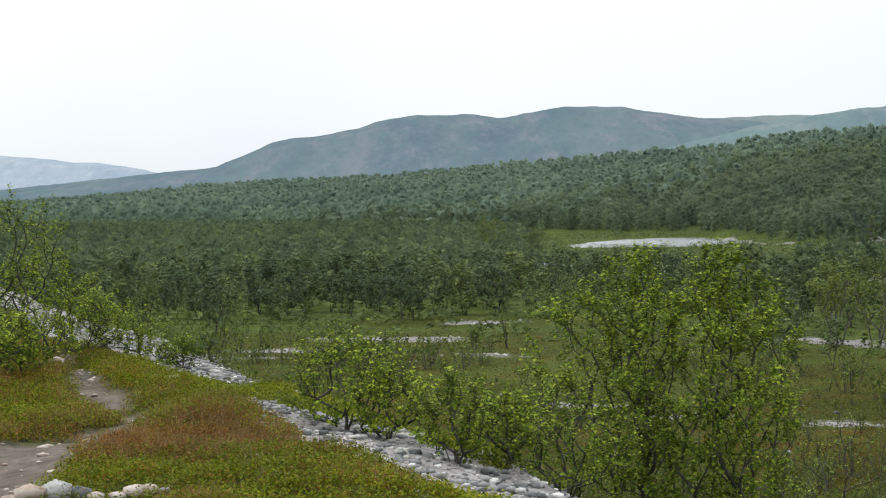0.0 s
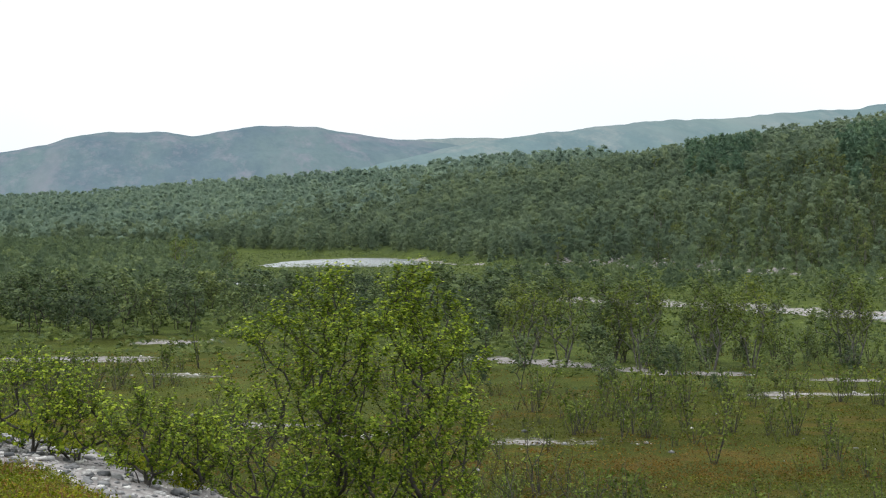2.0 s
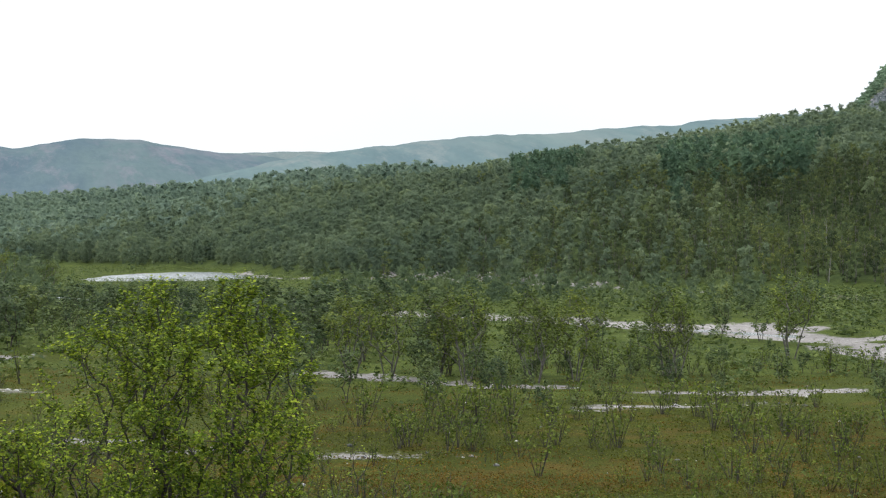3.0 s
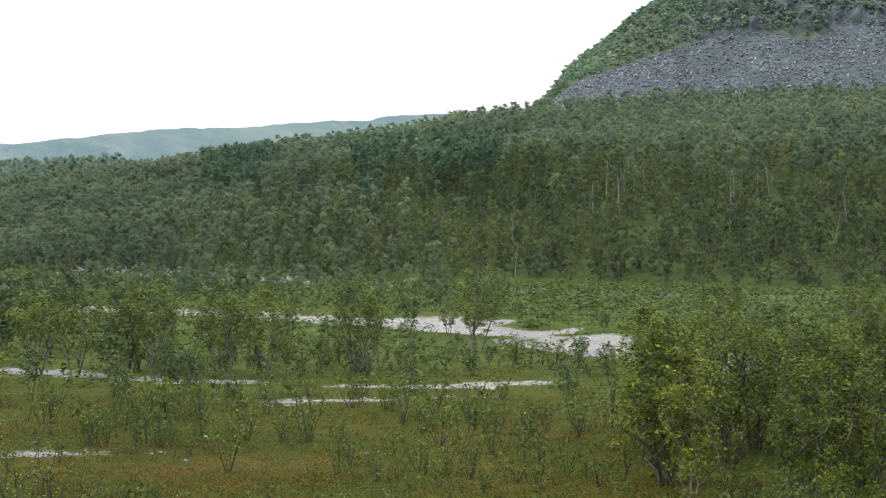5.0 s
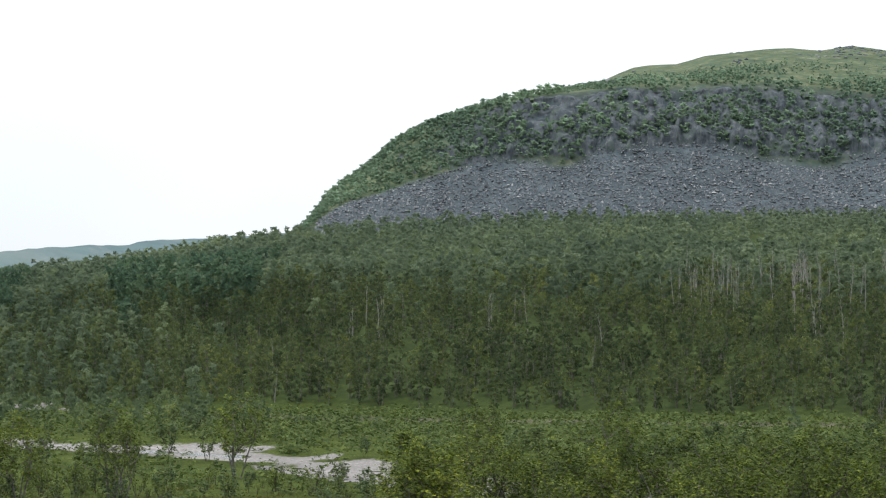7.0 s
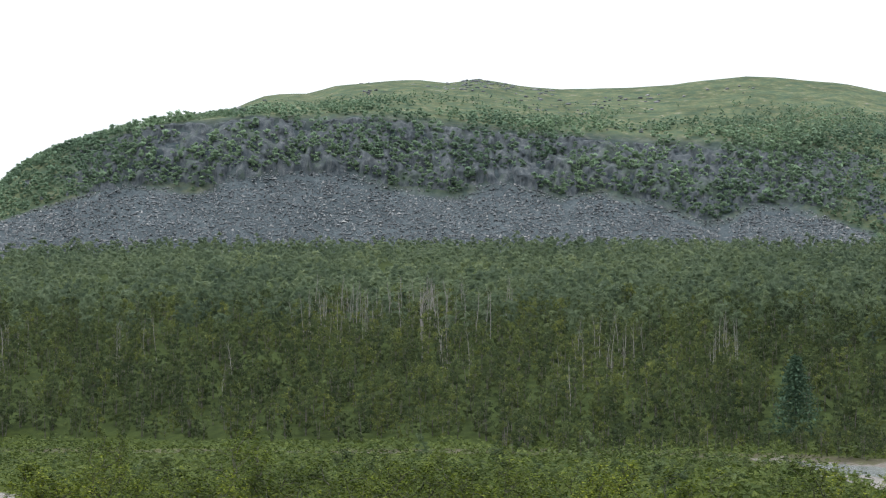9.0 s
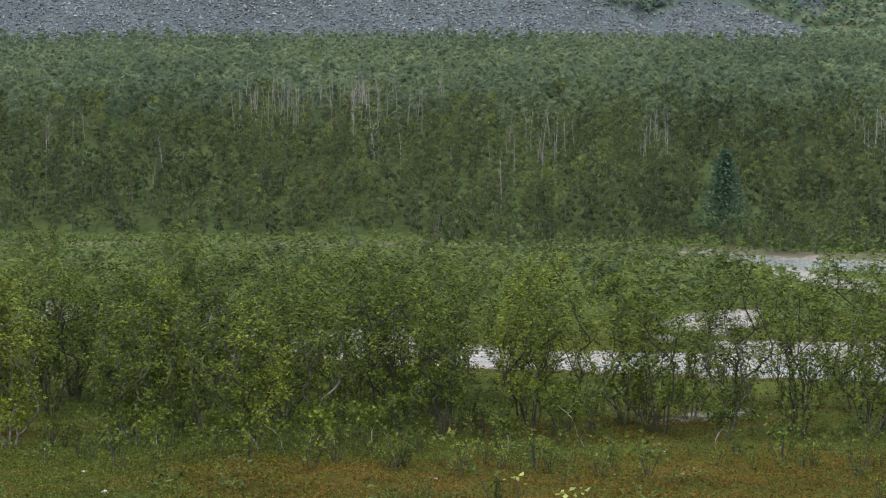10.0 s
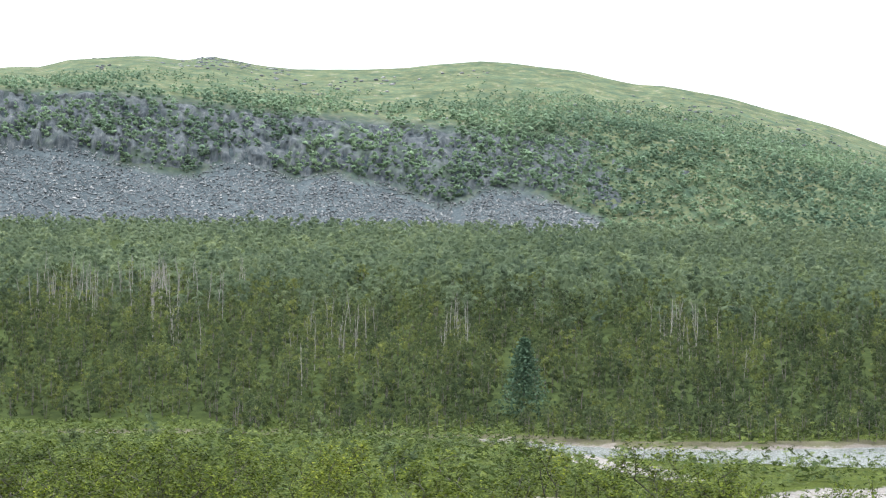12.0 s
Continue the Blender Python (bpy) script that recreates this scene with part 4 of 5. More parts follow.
def cliff_face():
    """The rock wall above the scree, broken by gullies and ledges."""
    az, u = np.arange(27.5, 57.0, 0.055), np.linspace(-0.06, 1.06, 64)
    U, A = np.meshgrid(u, az, indexing="ij")
    low = 620 + 8 * (SCREE_EL(A) - 4.0)
    R = low + (662 - low) * U
    x, y = R * np.sin(np.radians(A)), R * np.cos(np.radians(A))
    z0, at = lay_of_land(x, y)
    along = A * 11.3
    gully = np.abs(fbm(along, U * 6, 0.09, 4, 51))
    pillar = np.floor(fbm(along, U * 2, 0.6, 3, 52) * 6) / 6
    ledge = np.floor(fbm(along * 0.5, U * 42, 0.3, 3, 53) * 6) / 6
    edge = steps(U, 0.02, 0.2) * (1 - steps(U, 0.93, 1.06)) * steps(A, 27.5, 31) * (1 - steps(A, 48, 54))
    block = np.floor(along / 3.2 + 1.6 * fbm(along, U * 4, 0.2, 3, 54) + 0.6 * U)
    shift = np.sin(block * 12.9898) * 43758.5453
    tier = 3.2 * np.clip(U, 0, 1.2) + (shift - np.floor(shift)) + 0.5 * fbm(along, U * 9, 0.25, 3, 55)
    lag = tier - np.floor(tier) - steps(tier - np.floor(tier), 0.5, 1.0)
    z = z0 + edge * (0.5 - 1.2 * gully + 0.7 * ledge) - 0.7 * (1 - edge)
    pull = edge * (3.0 * lag + 3.2 * pillar - 2.6 * gully + 1.2 + 1.6 * np.floor(3 * fbm(along, U * 24, 0.35, 2, 56)) / 3)
    x, y = x - pull * np.sin(np.radians(A)), y - pull * np.cos(np.radians(A))
    n, m = A.shape
    i, j = np.meshgrid(np.arange(n - 1), np.arange(m - 1), indexing="ij")
    f = np.stack([i * m + j, i * m + j + 1, (i + 1) * m + j + 1, (i + 1) * m + j], -1).reshape(-1, 4)
    k = Mat("cliff_rock", 0.95, 0.2)
    streak, grain = k.noise(0.35, 7.0, 0.85, 0.0, (1, 1, 0.6)), k.noise(1.6, 5.0, 0.7)
    # rock greys, with darks lifted and blued to paint haze over the wall
    c = k.ramp(streak, (0.36, (0.026, 0.035, 0.043)), (0.48, (0.052, 0.064, 0.075)), (0.57, (0.084, 0.097, 0.108)), (0.69, (0.17, 0.176, 0.18)))
    c = k.mix(k.ramp(k.noise(0.11, 5.0, 0.7), (0.52, (0, 0, 0)), (0.66, (0.7, 0.7, 0.7))), c, (0.055, 0.082, 0.056))
    k.bump(grain, 0.6, 0.15)
    me = mesh_from("cliff", np.stack([x, y, z], -1).reshape(-1, 3), f, k.done(c))
    tagged(new("cliff", me), "dark grey broken rock wall above the scree", "cliff", kind="structure")


cliff_face()


def fell_rocks():
    x, y = sector(9000, 30, 59, 670, 775)
    q = fbm(x, y, 0.02, 3, 57) > -0.1
    x, y = x[q][:420], y[q][:420]
    pieces = []
    for i in range(4):
        v, f = stone_shape(370 + i, 0.55)
        s = slice(i, None, 4)
        pieces.append(scatter(v, f, np.stack([x[s], y[s], height(x[s], y[s]) + 0.1], -1), RNG.uniform(0, 6.3, len(x[s])), 0.4 + 1.8 * RNG.uniform(0, 1, len(x[s])) ** 3))
    x, y = sector(3000, 36.4, 42.6, 760, 798)
    q = fbm(x, y, 0.05, 3, 58) > 0.05
    x, y = x[q][:150], y[q][:150]
    for i in range(4):
        v, f = stone_shape(380 + i, 0.45)
        s = slice(i, None, 4)
        pieces.append(scatter(v, f, np.stack([x[s], y[s], height(x[s], y[s]) - 0.1], -1), RNG.uniform(0, 6.3, len(x[s])), 0.8 + 2.0 * RNG.uniform(0, 1, len(x[s])) ** 2))
    stuff("fell_rocks", "pale rocks strewn over the grassy hilltop", pieces, M_SCREE, "rocks")


fell_rocks()

# ---- birches of the valley floor ----
def bark_and_crown(name, arrays, leaf_mat, bark_mat, label, m, category="birch tree", group=""):
    (wv, wf), (lv, lf) = arrays
    tree = tagged(new(name), label, category, group)
    part("trunk", mesh_from("trunk", wv, wf, bark_mat, True), tree)
    part("crown", mesh_from("crown", lv, lf, leaf_mat), tree)
    tree.matrix_basis = m
    return tree


def standing(x, y, size=1.0, turn=0.0, sink=0.03, wide=1.0):
    return Matrix.Translation((x, y, float(height(x, y)[0]) - sink)) @ Matrix.Rotation(turn, 4, "Z") @ Matrix.Diagonal((size * wide, size * wide, size, 1))


def by_view(az, r):
    return r * math.sin(radians(az)), r * math.cos(radians(az))


def terrace_birches():
    x, y = by_view(6.55, 19)
    foot = float(height(x, y)[0])
    bark_and_crown("birch_tree", grown(501, h=7.3 - foot, wide=0.4, low=0.12, tips=900, stems=8, spread=0.3, per=24, leaf=0.037, sprig=0.17, tip_r=0.0032, sides=6, waist=0.66, fluff=0.6), M_LEAF_NEAR, M_BARK,
                   "large bright green mountain birch on the terrace slope", standing(x, y))
    # heading, distance, height of the top, breadth, seed
    shrubs = [(-2.9, 16.3, 6.88, 0.62, 502), (-1.6, 16.0, 6.66, 0.5, 503), (0.35, 15.0, 6.66, 0.5, 504), (1.6, 15.6, 6.45, 0.5, 505), (3.4, 16.2, 6.5, 0.55, 506), (-9.0, 23.2, 6.76, 0.8, 507), (-10.0, 22.6, 7.02, 0.62, 508),
              (-11.2, 21.2, 7.5, 0.5, 509), (-12.3, 20.0, 8.02, 0.42, 510), (-7.5, 25.0, 6.3, 0.9, 511), (-11.9, 18.6, 6.95, 0.6, 512), (10.6, 24.0, 5.3, 0.5, 513)]
    for az, r, top, wide, seed in shrubs:
        x, y = by_view(az, r)
        h = top - float(height(x, y)[0])
        bare = seed == 513
        bark_and_crown("birch_shrub", grown(seed, h=h, wide=wide, low=0.12, tips=int(60 + 60 * h), stems=4 + seed % 3, spread=0.55, per=3 if bare else 18, leaf=0.03, sprig=0.17, tip_r=0.0028, sides=5, waist=0.6, fluff=0.6), M_LEAF_NEAR, M_BARK,
                       "thin half-bare birch shrub below the terrace" if bare else "low bright green birch shrub on the gravelly terrace edge", standing(x, y), "birch shrub", "birch shrubs on the terrace")


terrace_birches()


def valley_birches():
    """Trees of the valley floor that can be told apart, then the thickets behind."""
    near = [grown(520 + i, h=4.1, wide=0.25 + 0.03 * (i % 3), low=0.12 + 0.07 * (i % 3), tips=120, stems=4 + i % 3, spread=0.22, per=15, leaf=0.12, sprig=0.4, tip_r=0.0075, sides=4, tri=True, twig_wood=False, fluff=0.8, waist=0.58) for i in range(7)]
    near += [grown(530 + i, h=3.9, wide=0.33, low=0.34, tips=110, stems=3 + i, spread=0.34, per=15, leaf=0.14, sprig=0.42, tip_r=0.011, sides=5, tri=True, twig_wood=False, fluff=0.9, waist=0.7) for i in range(3)]
    meshes = [(mesh_from("trunk", *w, M_BARK_GREY if i % 3 == 0 or i > 6 else M_BARK, True), mesh_from("crown", *l, M_LEAF)) for i, (w, l) in enumerate(near)]
    label = "crooked dark-stemmed mountain birch in summer leaf"

    def plant(x, y, size, group, kinds=(0, 7)):
        i = int(RNG.integers(*kinds))
        t = tagged(new("birch_tree"), label, "birch tree", group)
        part("trunk", meshes[i][0], t)
        part("crown", meshes[i][1], t)
        t.matrix_basis = standing(x, y, size, RNG.uniform(0, 6.3))

    # the row before the river, with its trunks in view
    x, y = sector(1500, 28, 61, 55, 74)
    z, at = lay_of_land(x, y)
    q = (at["stony"] < 0.45) & (at["r"] > 56 + 3 * fbm(x, y, 0.1, 2, 40)) & (at["az"] < 54.5) & ((at["az"] < 44.5) | (at["r"] < 66))
    x, y = thin(x[q], y[q], 2.6)
    az = np.degrees(np.arctan2(x, y))
    q = RNG.uniform(0, 1, len(x)) < 1 - 0.22 * (az > 45) - 0.31 * (az > 50)
    x, y = x[q], y[q]
    for a, b in list(zip(x, y))[:200]:
        plant(a, b, RNG.uniform(0.8, 1.15), "birches before the river")
    # pale crooked young stems at the front of the row
    young = [birch(536 + i, h=1.9, stems=1, spread=0.3, n_leaf=420, leaf=0.11, sides=4, boughs=5, twigs=2, bare=0.4, crook=0.3, fluff=0.06, tri=True, thick=0.7, twig_wood=False) for i in range(3)]
    pale = [(mesh_from("trunk", *w, M_BARK_PALE, True), mesh_from("crown", *l, M_LEAF)) for w, l in young]
    for i, (az, r) in enumerate(((33.5, 55), (35.1, 56), (36.3, 54.5), (36.9, 54), (37.6, 55), (38.4, 55.5), (39.5, 54.5), (39.8, 55.2), (43.2, 55), (45.4, 55.6), (49.1, 56))):
        t = tagged(new("young_birch"), "crooked pale-barked young birch at the edge of the thicket", "birch tree", "pale young birches")
        part("trunk", pale[i % 3][0], t, "pale white bark")
        part("crown", pale[i % 3][1], t)
        t.matrix_basis = standing(*by_view(az, r), RNG.uniform(0.7, 1.2), RNG.uniform(0, 6.3))
    # single trees by the creek and the braid
    for az, r, s in ((17.3, 101, 1.05), (16.0, 104, 1.05), (16.2, 100, 0.9), (19.8, 106, 1.1), (20.1, 104, 0.9), (23.3, 122, 1.2), (30.2, 131, 1.0), (1.3, 272, 1.3), (2.6, 262, 1.0), (14.2, 101, 1.1), (13.4, 104, 1.05), (12.0, 101, 1.0), (11.0, 104, 1.0), (33.9, 104, 1.25)):
        x, y = by_view(az, r)
        plant(x, y, s, "birches by the creek", (7, 10))
    x, y = sector(46000, -15, 61, 60, 560)
    z, at = lay_of_land(x, y)
    r, az = at["r"], at["az"]
    n = fbm(x, y, 0.04, 3, 41)
    left, mid = 1 - steps(az, 0, 3.5), steps(az, 0, 3.5) * (1 - steps(az, 9, 13))
    right, between = steps(az, 26.5, 29), steps(az, 9, 13) * (1 - steps(az, 26.5, 29))
    dens = left * steps(r, 118, 135) + mid * (steps(r, 112, 125) * (1 - steps(r, 165, 185)) + 0.012)
    dens += between * (0.8 * steps(r, 84, 95) * (1 - steps(r, 112, 118)) + 0.06 * steps(r, 112, 120) + 0.4 * steps(r, 205, 212) * (1 - steps(r, 232, 240)))
    dens += right * ((0.9 - 0.9 * steps(az, 40, 42.5)) * steps(r, 72, 80) * (1 - steps(r, 92, 112)) + 0.3 * steps(r, 112, 125) * (1 - steps(r, 150, 215)) * (1 - steps(az, 49.3, 50.5)) * (1 + 1.5 * steps(az, 42.5, 44.5)))
    dens += (1 - right) * (0.22 + 0.06 * left) * steps(r, 66, 80) * (1 - steps(r, 104, 120)) * (0.5 + 2.5 * np.clip(n, 0, 1))
    dens = dens * (0.55 + 1.6 * n) * (1 - 0.8 * steps(az, 2.5, 3.5) * (1 - steps(az, 9.5, 11)) * steps(r, 178, 190))
    q = (at["stony"] < 0.3) & (at["river"] > 2) & (r < at["foot"] + 2) & (RNG.uniform(0, 1, len(x)) < dens) & (at["s"] > 50) & (r > 60)
    x, y = thin(x[q], y[q], 2.8)
    r = np.hypot(x, y)
    size = RNG.uniform(0.5, 1.1, len(x)) * (1 - 0.25 * steps(r, 110, 160)) * (0.36 + 0.64 * steps(r, 74, 118))
    az = np.degrees(np.arctan2(x, y))
    size = np.where(az > 27, np.maximum(size, 0.6), size)
    low = np.clip((7.3 - r * np.tan(np.radians(2.25 + 0.35 * fbm(x, y, 0.05, 2, 60)))) / 4.2, 0.22, 2.0)
    size = np.where((az > 24) & (az < 49.5) & (r > 84) & (RNG.uniform(0, 1, len(x)) < 0.97), np.minimum(size, low), size)
    size = np.where((az > 47) & (r > 105), np.minimum(size, RNG.uniform(0.5, 0.85, len(x))), size)
    size = np.where((az > 14.5) & (az < 27.5) & (r < 135), np.minimum(size, RNG.uniform(0.2, 0.42, len(x))), size)
    q = r < 185
    close = [grown(540 + i, h=4.0, wide=0.27 + 0.03 * (i % 3), low=0.2, tips=36, stems=3, spread=0.2, per=10, leaf=0.3, sprig=0.45, tip_r=0.014, sides=3, tri=True, twig_wood=False, fluff=0.6, waist=0.58, joints=2) for i in range(8)]
    row = q & (az > 27) & (r < 116)
    plant_stuff("birch_thicket", "thickets of green birch over the valley floor", close, x[q & ~row], y[q & ~row], size[q & ~row], M_THICKET, M_BARK, "birch thicket")
    plant_stuff("river_thicket", "yellow-green birch thicket between the moor and the river", close, x[row], y[row], size[row], M_LEAF, M_BARK_GREY, "birch thicket")
    back = [lobed_tree(550 + i, h=4.2, lobes=7, per=5, leaf=0.5, wide=0.28, low=0.12) for i in range(6)]
    plant_stuff("far_thicket", "dark green birch thickets further down the valley floor", back, x[~q], y[~q], size[~q], M_LEAF_FLOOR_HAZED, M_BARK, "birch thicket", 1.1, False)


valley_birches()


def willow_scrub():
    """Low bushes over heath, meadow and islands."""
    rng = RNG
    def bush(seed, n, leaf):
        g = np.random.default_rng(seed)
        d = g.normal(size=(n, 3))
        d /= np.linalg.norm(d, axis=1)[:, None]
        p = d * g.uniform(0.5, 1.0, (n, 1)) ** 0.5 * np.array([0.6, 0.6, 0.55]) + np.array([0, 0, 0.45])
        p *= 1 + 0.25 * np.sin(p[:, :1] * 9 + seed)
        return leaves(g, p, leaf, True, 0.7)
    protos = [bush(600 + i, 25, 0.3) for i in range(5)]
    x, y = sector(56000, -15, 61, 40, 330)
    px, py = sector(9000, -1, 12, 300, 450)
    x, y = np.append(x, px), np.append(y, py)
    z, at = lay_of_land(x, y)
    r = at["r"]
    n = fbm(x, y, 0.06, 3, 42)
    dens = 0.4 * np.maximum((0.25 + 0.35 * steps(at["az"], 12, 16)) * steps(r, 84, 104), 0.05 + steps(at["az"], 26, 29) * (0.25 + 0.6 * steps(r, 52, 55))) + 0.34 * steps(r, 95, 130) * (0.5 + 1.6 * n)
    dens *= 1 - 0.75 * steps(at["az"], 41, 43) * steps(r, 62, 67) * (1 - steps(r, 104, 112))
    dens *= 1 - (0.45 - 0.25 * steps(r, 130, 145)) * steps(at["az"], 49, 50) * steps(r, 96, 104)
    dens += 0.35 * (at["az"] < 48) * steps(r, 180, 195) * steps(at["az"], 22, 26)
    q = (at["stony"] < 0.3) & (at["s"] > 50) & (r < at["foot"]) & (at["river"] > 1.5) & (rng.uniform(0, 1, len(x)) < dens)
    x, y = thin(x[q], y[q], 1.9)
    pieces = []
    r, az = np.hypot(x, y), np.degrees(np.arctan2(x, y))
    size = rng.uniform(0.3, 0.9, len(x)) * (0.6 + 0.9 * steps(r, 66, 130))
    open_shore = steps(az, 1, 2.5) * (1 - steps(az, 9, 10.5)) * steps(r, 185, 205) + steps(az, 50.5, 51.5) * steps(r, 100, 120)
    size *= 1 - 0.38 * np.clip(open_shore, 0, 1)
    size *= 1 + 0.6 * steps(az, 46, 48) * steps(r, 104, 112) * (1 - steps(r, 132, 142))
    tall = (az > 50) & (r > 112) & (rng.uniform(0, 1, len(x)) < 0.3 + 0.5 * (fbm(x, y, 0.12, 2, 61) > 0.1))
    size = np.where(tall, rng.uniform(0.9, 1.7, len(x)), size)
    for i, (v, f) in enumerate(protos):
        s = slice(i, None, 5)
        pieces.append(scatter(v, f, np.stack([x[s], y[s], height(x[s], y[s])], -1), rng.uniform(0, 6.3, len(x[s])), np.stack([size[s] * 1.3, size[s] * 1.3, size[s]], -1)))
    stuff("willow_scrub", "low grey-green willow and dwarf birch scrub", pieces, M_WILLOW, "scrub")


willow_scrub()


def dwarf_shrubs():
    """Knee-high birch and willow over the open heath: thin stems with small leaves."""
    rng = np.random.default_rng(66)

    def shrub(seed):
        g = np.random.default_rng(seed)
        lines, spots = [], []
        for k in range(6):
            th, out = g.uniform(0, 6.28), g.uniform(0.1, 0.6)
            tip = np.array([out * np.cos(th), out * np.sin(th), g.uniform(0.6, 1.05)])
            mid = tip * 0.5 + g.normal(size=3) * 0.06
            lines.append(([(0.1 * tip[0], 0.1 * tip[1], -0.05), tip], [0.014, 0.005]))
            spots += [mid + (tip - mid) * q for q in np.linspace(-0.3, 1.05, 13)]
        at = np.array(spots) + g.normal(size=(len(spots), 3)) * 0.055
        return tubes(lines, 3), leaves(g, at, 0.085, True, 0.4, 1.3)
    az, r = np.radians(rng.uniform(-8, 61, 14000)), 38 + 76 * rng.uniform(0, 1, 14000) ** 1.75
    x, y = r * np.sin(az), r * np.cos(az)
    z, at = lay_of_land(x, y)
    clump = fbm(x, y, 0.16, 3, 49) + 0.22 * rng.uniform(-1, 1, len(x)) - 0.12 * steps(at["r"], 52, 70) * (at["az"] < 13) + 0.08 * steps(at["r"], 52, 75) * (at["az"] > 13) * (at["az"] < 28)
    q = (at["s"] > 50) & (at["stony"] < 0.4) & (clump > 0.0)
    x, y = x[q][:2400], y[q][:2400]
    size = (0.28 + 0.95 * rng.uniform(0, 1, len(x)) ** 2.4) * (1 + 0.4 * steps(np.hypot(x, y), 55, 80))
    plant_stuff("dwarf_shrubs", "knee-high bright green dwarf birch and willow over the heath", [shrub(620 + i) for i in range(6)], x, y, size, M_SHRUB, M_BARK, "shrubs")


dwarf_shrubs()


def slope_sapling():
    x, y = by_view(46.3, 10)
    bark_and_crown("birch_sapling", birch(590, h=6.72 - float(height(x, y)[0]), stems=1, spread=0.02, n_leaf=150, leaf=0.036, sides=5, boughs=7, twigs=2, bare=0.7, crook=0.22, thick=0.2, fluff=0.01, up=0.8, reach=0.5), M_LEAF_YOUNG, M_BARK,
                   "thin birch sapling with pale young leaves on the terrace slope", standing(x, y), "birch sapling")


slope_sapling()


# ---- single things on the far bank ----
def dead_birches():
    """Bare pale trunks standing in groups on the bank."""
    rng = np.random.default_rng(81)

    def snag(seed, h):
        g = np.random.default_rng(seed)
        pts, d = [np.array([0, 0, -0.3])], np.array([0, 0, 1.0])
        for _ in range(7):
            d = d + g.normal(size=3) * 0.05
            d /= np.linalg.norm(d)
            pts.append(pts[-1] + d * h / 7)
        stem = [(pts, np.linspace(0.055, 0.014, 8))]
        limbs = []
        for k in (2, 3, 4, 4, 5, 5, 6, 6, 7):
            th, ln = g.uniform(0, 6.28), g.uniform(0.7, 1.6)
            a = pts[k] - np.array([0, 0, 0.1])
            b = a + ln * np.array([0.4 * np.cos(th), 0.4 * np.sin(th), 0.85])
            limbs.append(tubes([([a, (a + b) / 2 + g.normal(size=3) * 0.05, b], [0.016, 0.012, 0.006])], 3))
        return tubes(stem, 5), limbs
    made = []
    for i in range(6):
        (sv, sf), limbs = snag(700 + i, 6.8)
        made.append((mesh_from("trunk", sv, sf, M_SNAG, True), [mesh_from("branch", *q, M_SNAG) for q in limbs]))
    groups = [(36.4, 1.1, 302, 32, 1.0), (38.9, 1.3, 302, 40, 1.2), (39.4, 0.6, 266, 5, 0.3), (41.2, 0.5, 300, 5, 0.4), (44.0, 0.9, 268, 13, 0.5), (43.2, 0.4, 250, 3, 0.3), (47.3, 0.6, 256, 11, 0.4), (53.7, 0.8, 262, 18, 0.6), (31.0, 0.5, 285, 4, 0.6),
              (27.0, 0.8, 300, 9, 0.9), (33.2, 0.3, 255, 2, 0.3), (24.2, 0.3, 262, 2, 0.2), (55.6, 0.3, 240, 2, 0.3)]
    for az, wide, r, n, _ in groups:
        for _ in range(n):
            i = int(rng.integers(0, 6))
            x, y = by_view(az + rng.normal() * wide * 0.6, r + rng.uniform(-12, 12))
            t = tagged(new("dead_birch"), "bare pale dead birch standing on the wooded bank", "dead tree", "dead birches on the bank")
            part("trunk", made[i][0], t)
            for q in made[i][1]:
                part("branch", q, t)
            t.matrix_basis = standing(x, y, rng.uniform(0.7, 1.2), rng.uniform(0, 6.3))


dead_birches()


def spruce():
    rng = np.random.default_rng(91)
    h, pts = 8.8, []
    t = tagged(new("spruce_tree"), "single dark green spruce among birches on the river bank", "spruce tree")
    part("trunk", mesh_from("trunk", *tubes([([(0, 0, -0.2), (0.02, 0, 2), (0, 0.03, 4), (0.02, 0, 6), (0, 0, h)], [0.16, 0.13, 0.1, 0.06, 0.02])], 6), M_BARK, True), t)
    for i in range(40):
        z = 0.3 + (h - 0.4) * i / 40
        reach = 3.9 * (1 - z / h) ** 0.75 * min(1.0, 0.7 + z / 6) * (1 + 0.12 * math.sin(i * 1.9)) + 0.06
        for k in range(12):
            th = 2.4 * i + k * 0.524 + rng.uniform(-0.2, 0.2)
            ln = reach * rng.uniform(0.7, 1.1)
            for q in np.linspace(0.2, 1, 7):
                pts.append((ln * q * math.cos(th), ln * q * math.sin(th), z - 0.25 * ln * q ** 2 + rng.uniform(-0.1, 0.1)))
    pts = np.array(pts) + rng.normal(size=(len(pts), 3)) * 0.05
    part("crown", mesh_from("crown", *leaves(rng, pts, 0.3, False, 0.6, 1.3), M_NEEDLE), t)
    x, y = by_view(49.25, 227)
    t.matrix_basis = standing(x, y)


spruce()


def hill_boulder():
    v, f = stone_shape(77, 0.6)
    bm = bmesh.new()
    vs = [bm.verts.new(p) for p in v]
    for q in f:
        bm.faces.new([vs[i] for i in q])
    bmesh.ops.subdivide_edges(bm, edges=bm.edges, cuts=2, use_grid_fill=True, smooth=0.6)
    me = bpy.data.meshes.new("boulder")
    bm.to_mesh(me)
    bm.free()
    me.materials.append(M_SCREE)
    x, y = by_view(33.7, 690)
    tagged(new("boulder", me), "large pale boulder on the grassy hilltop", "boulder").matrix_basis = standing(x, y, 5.0, 0.4, -0.8)


hill_boulder()


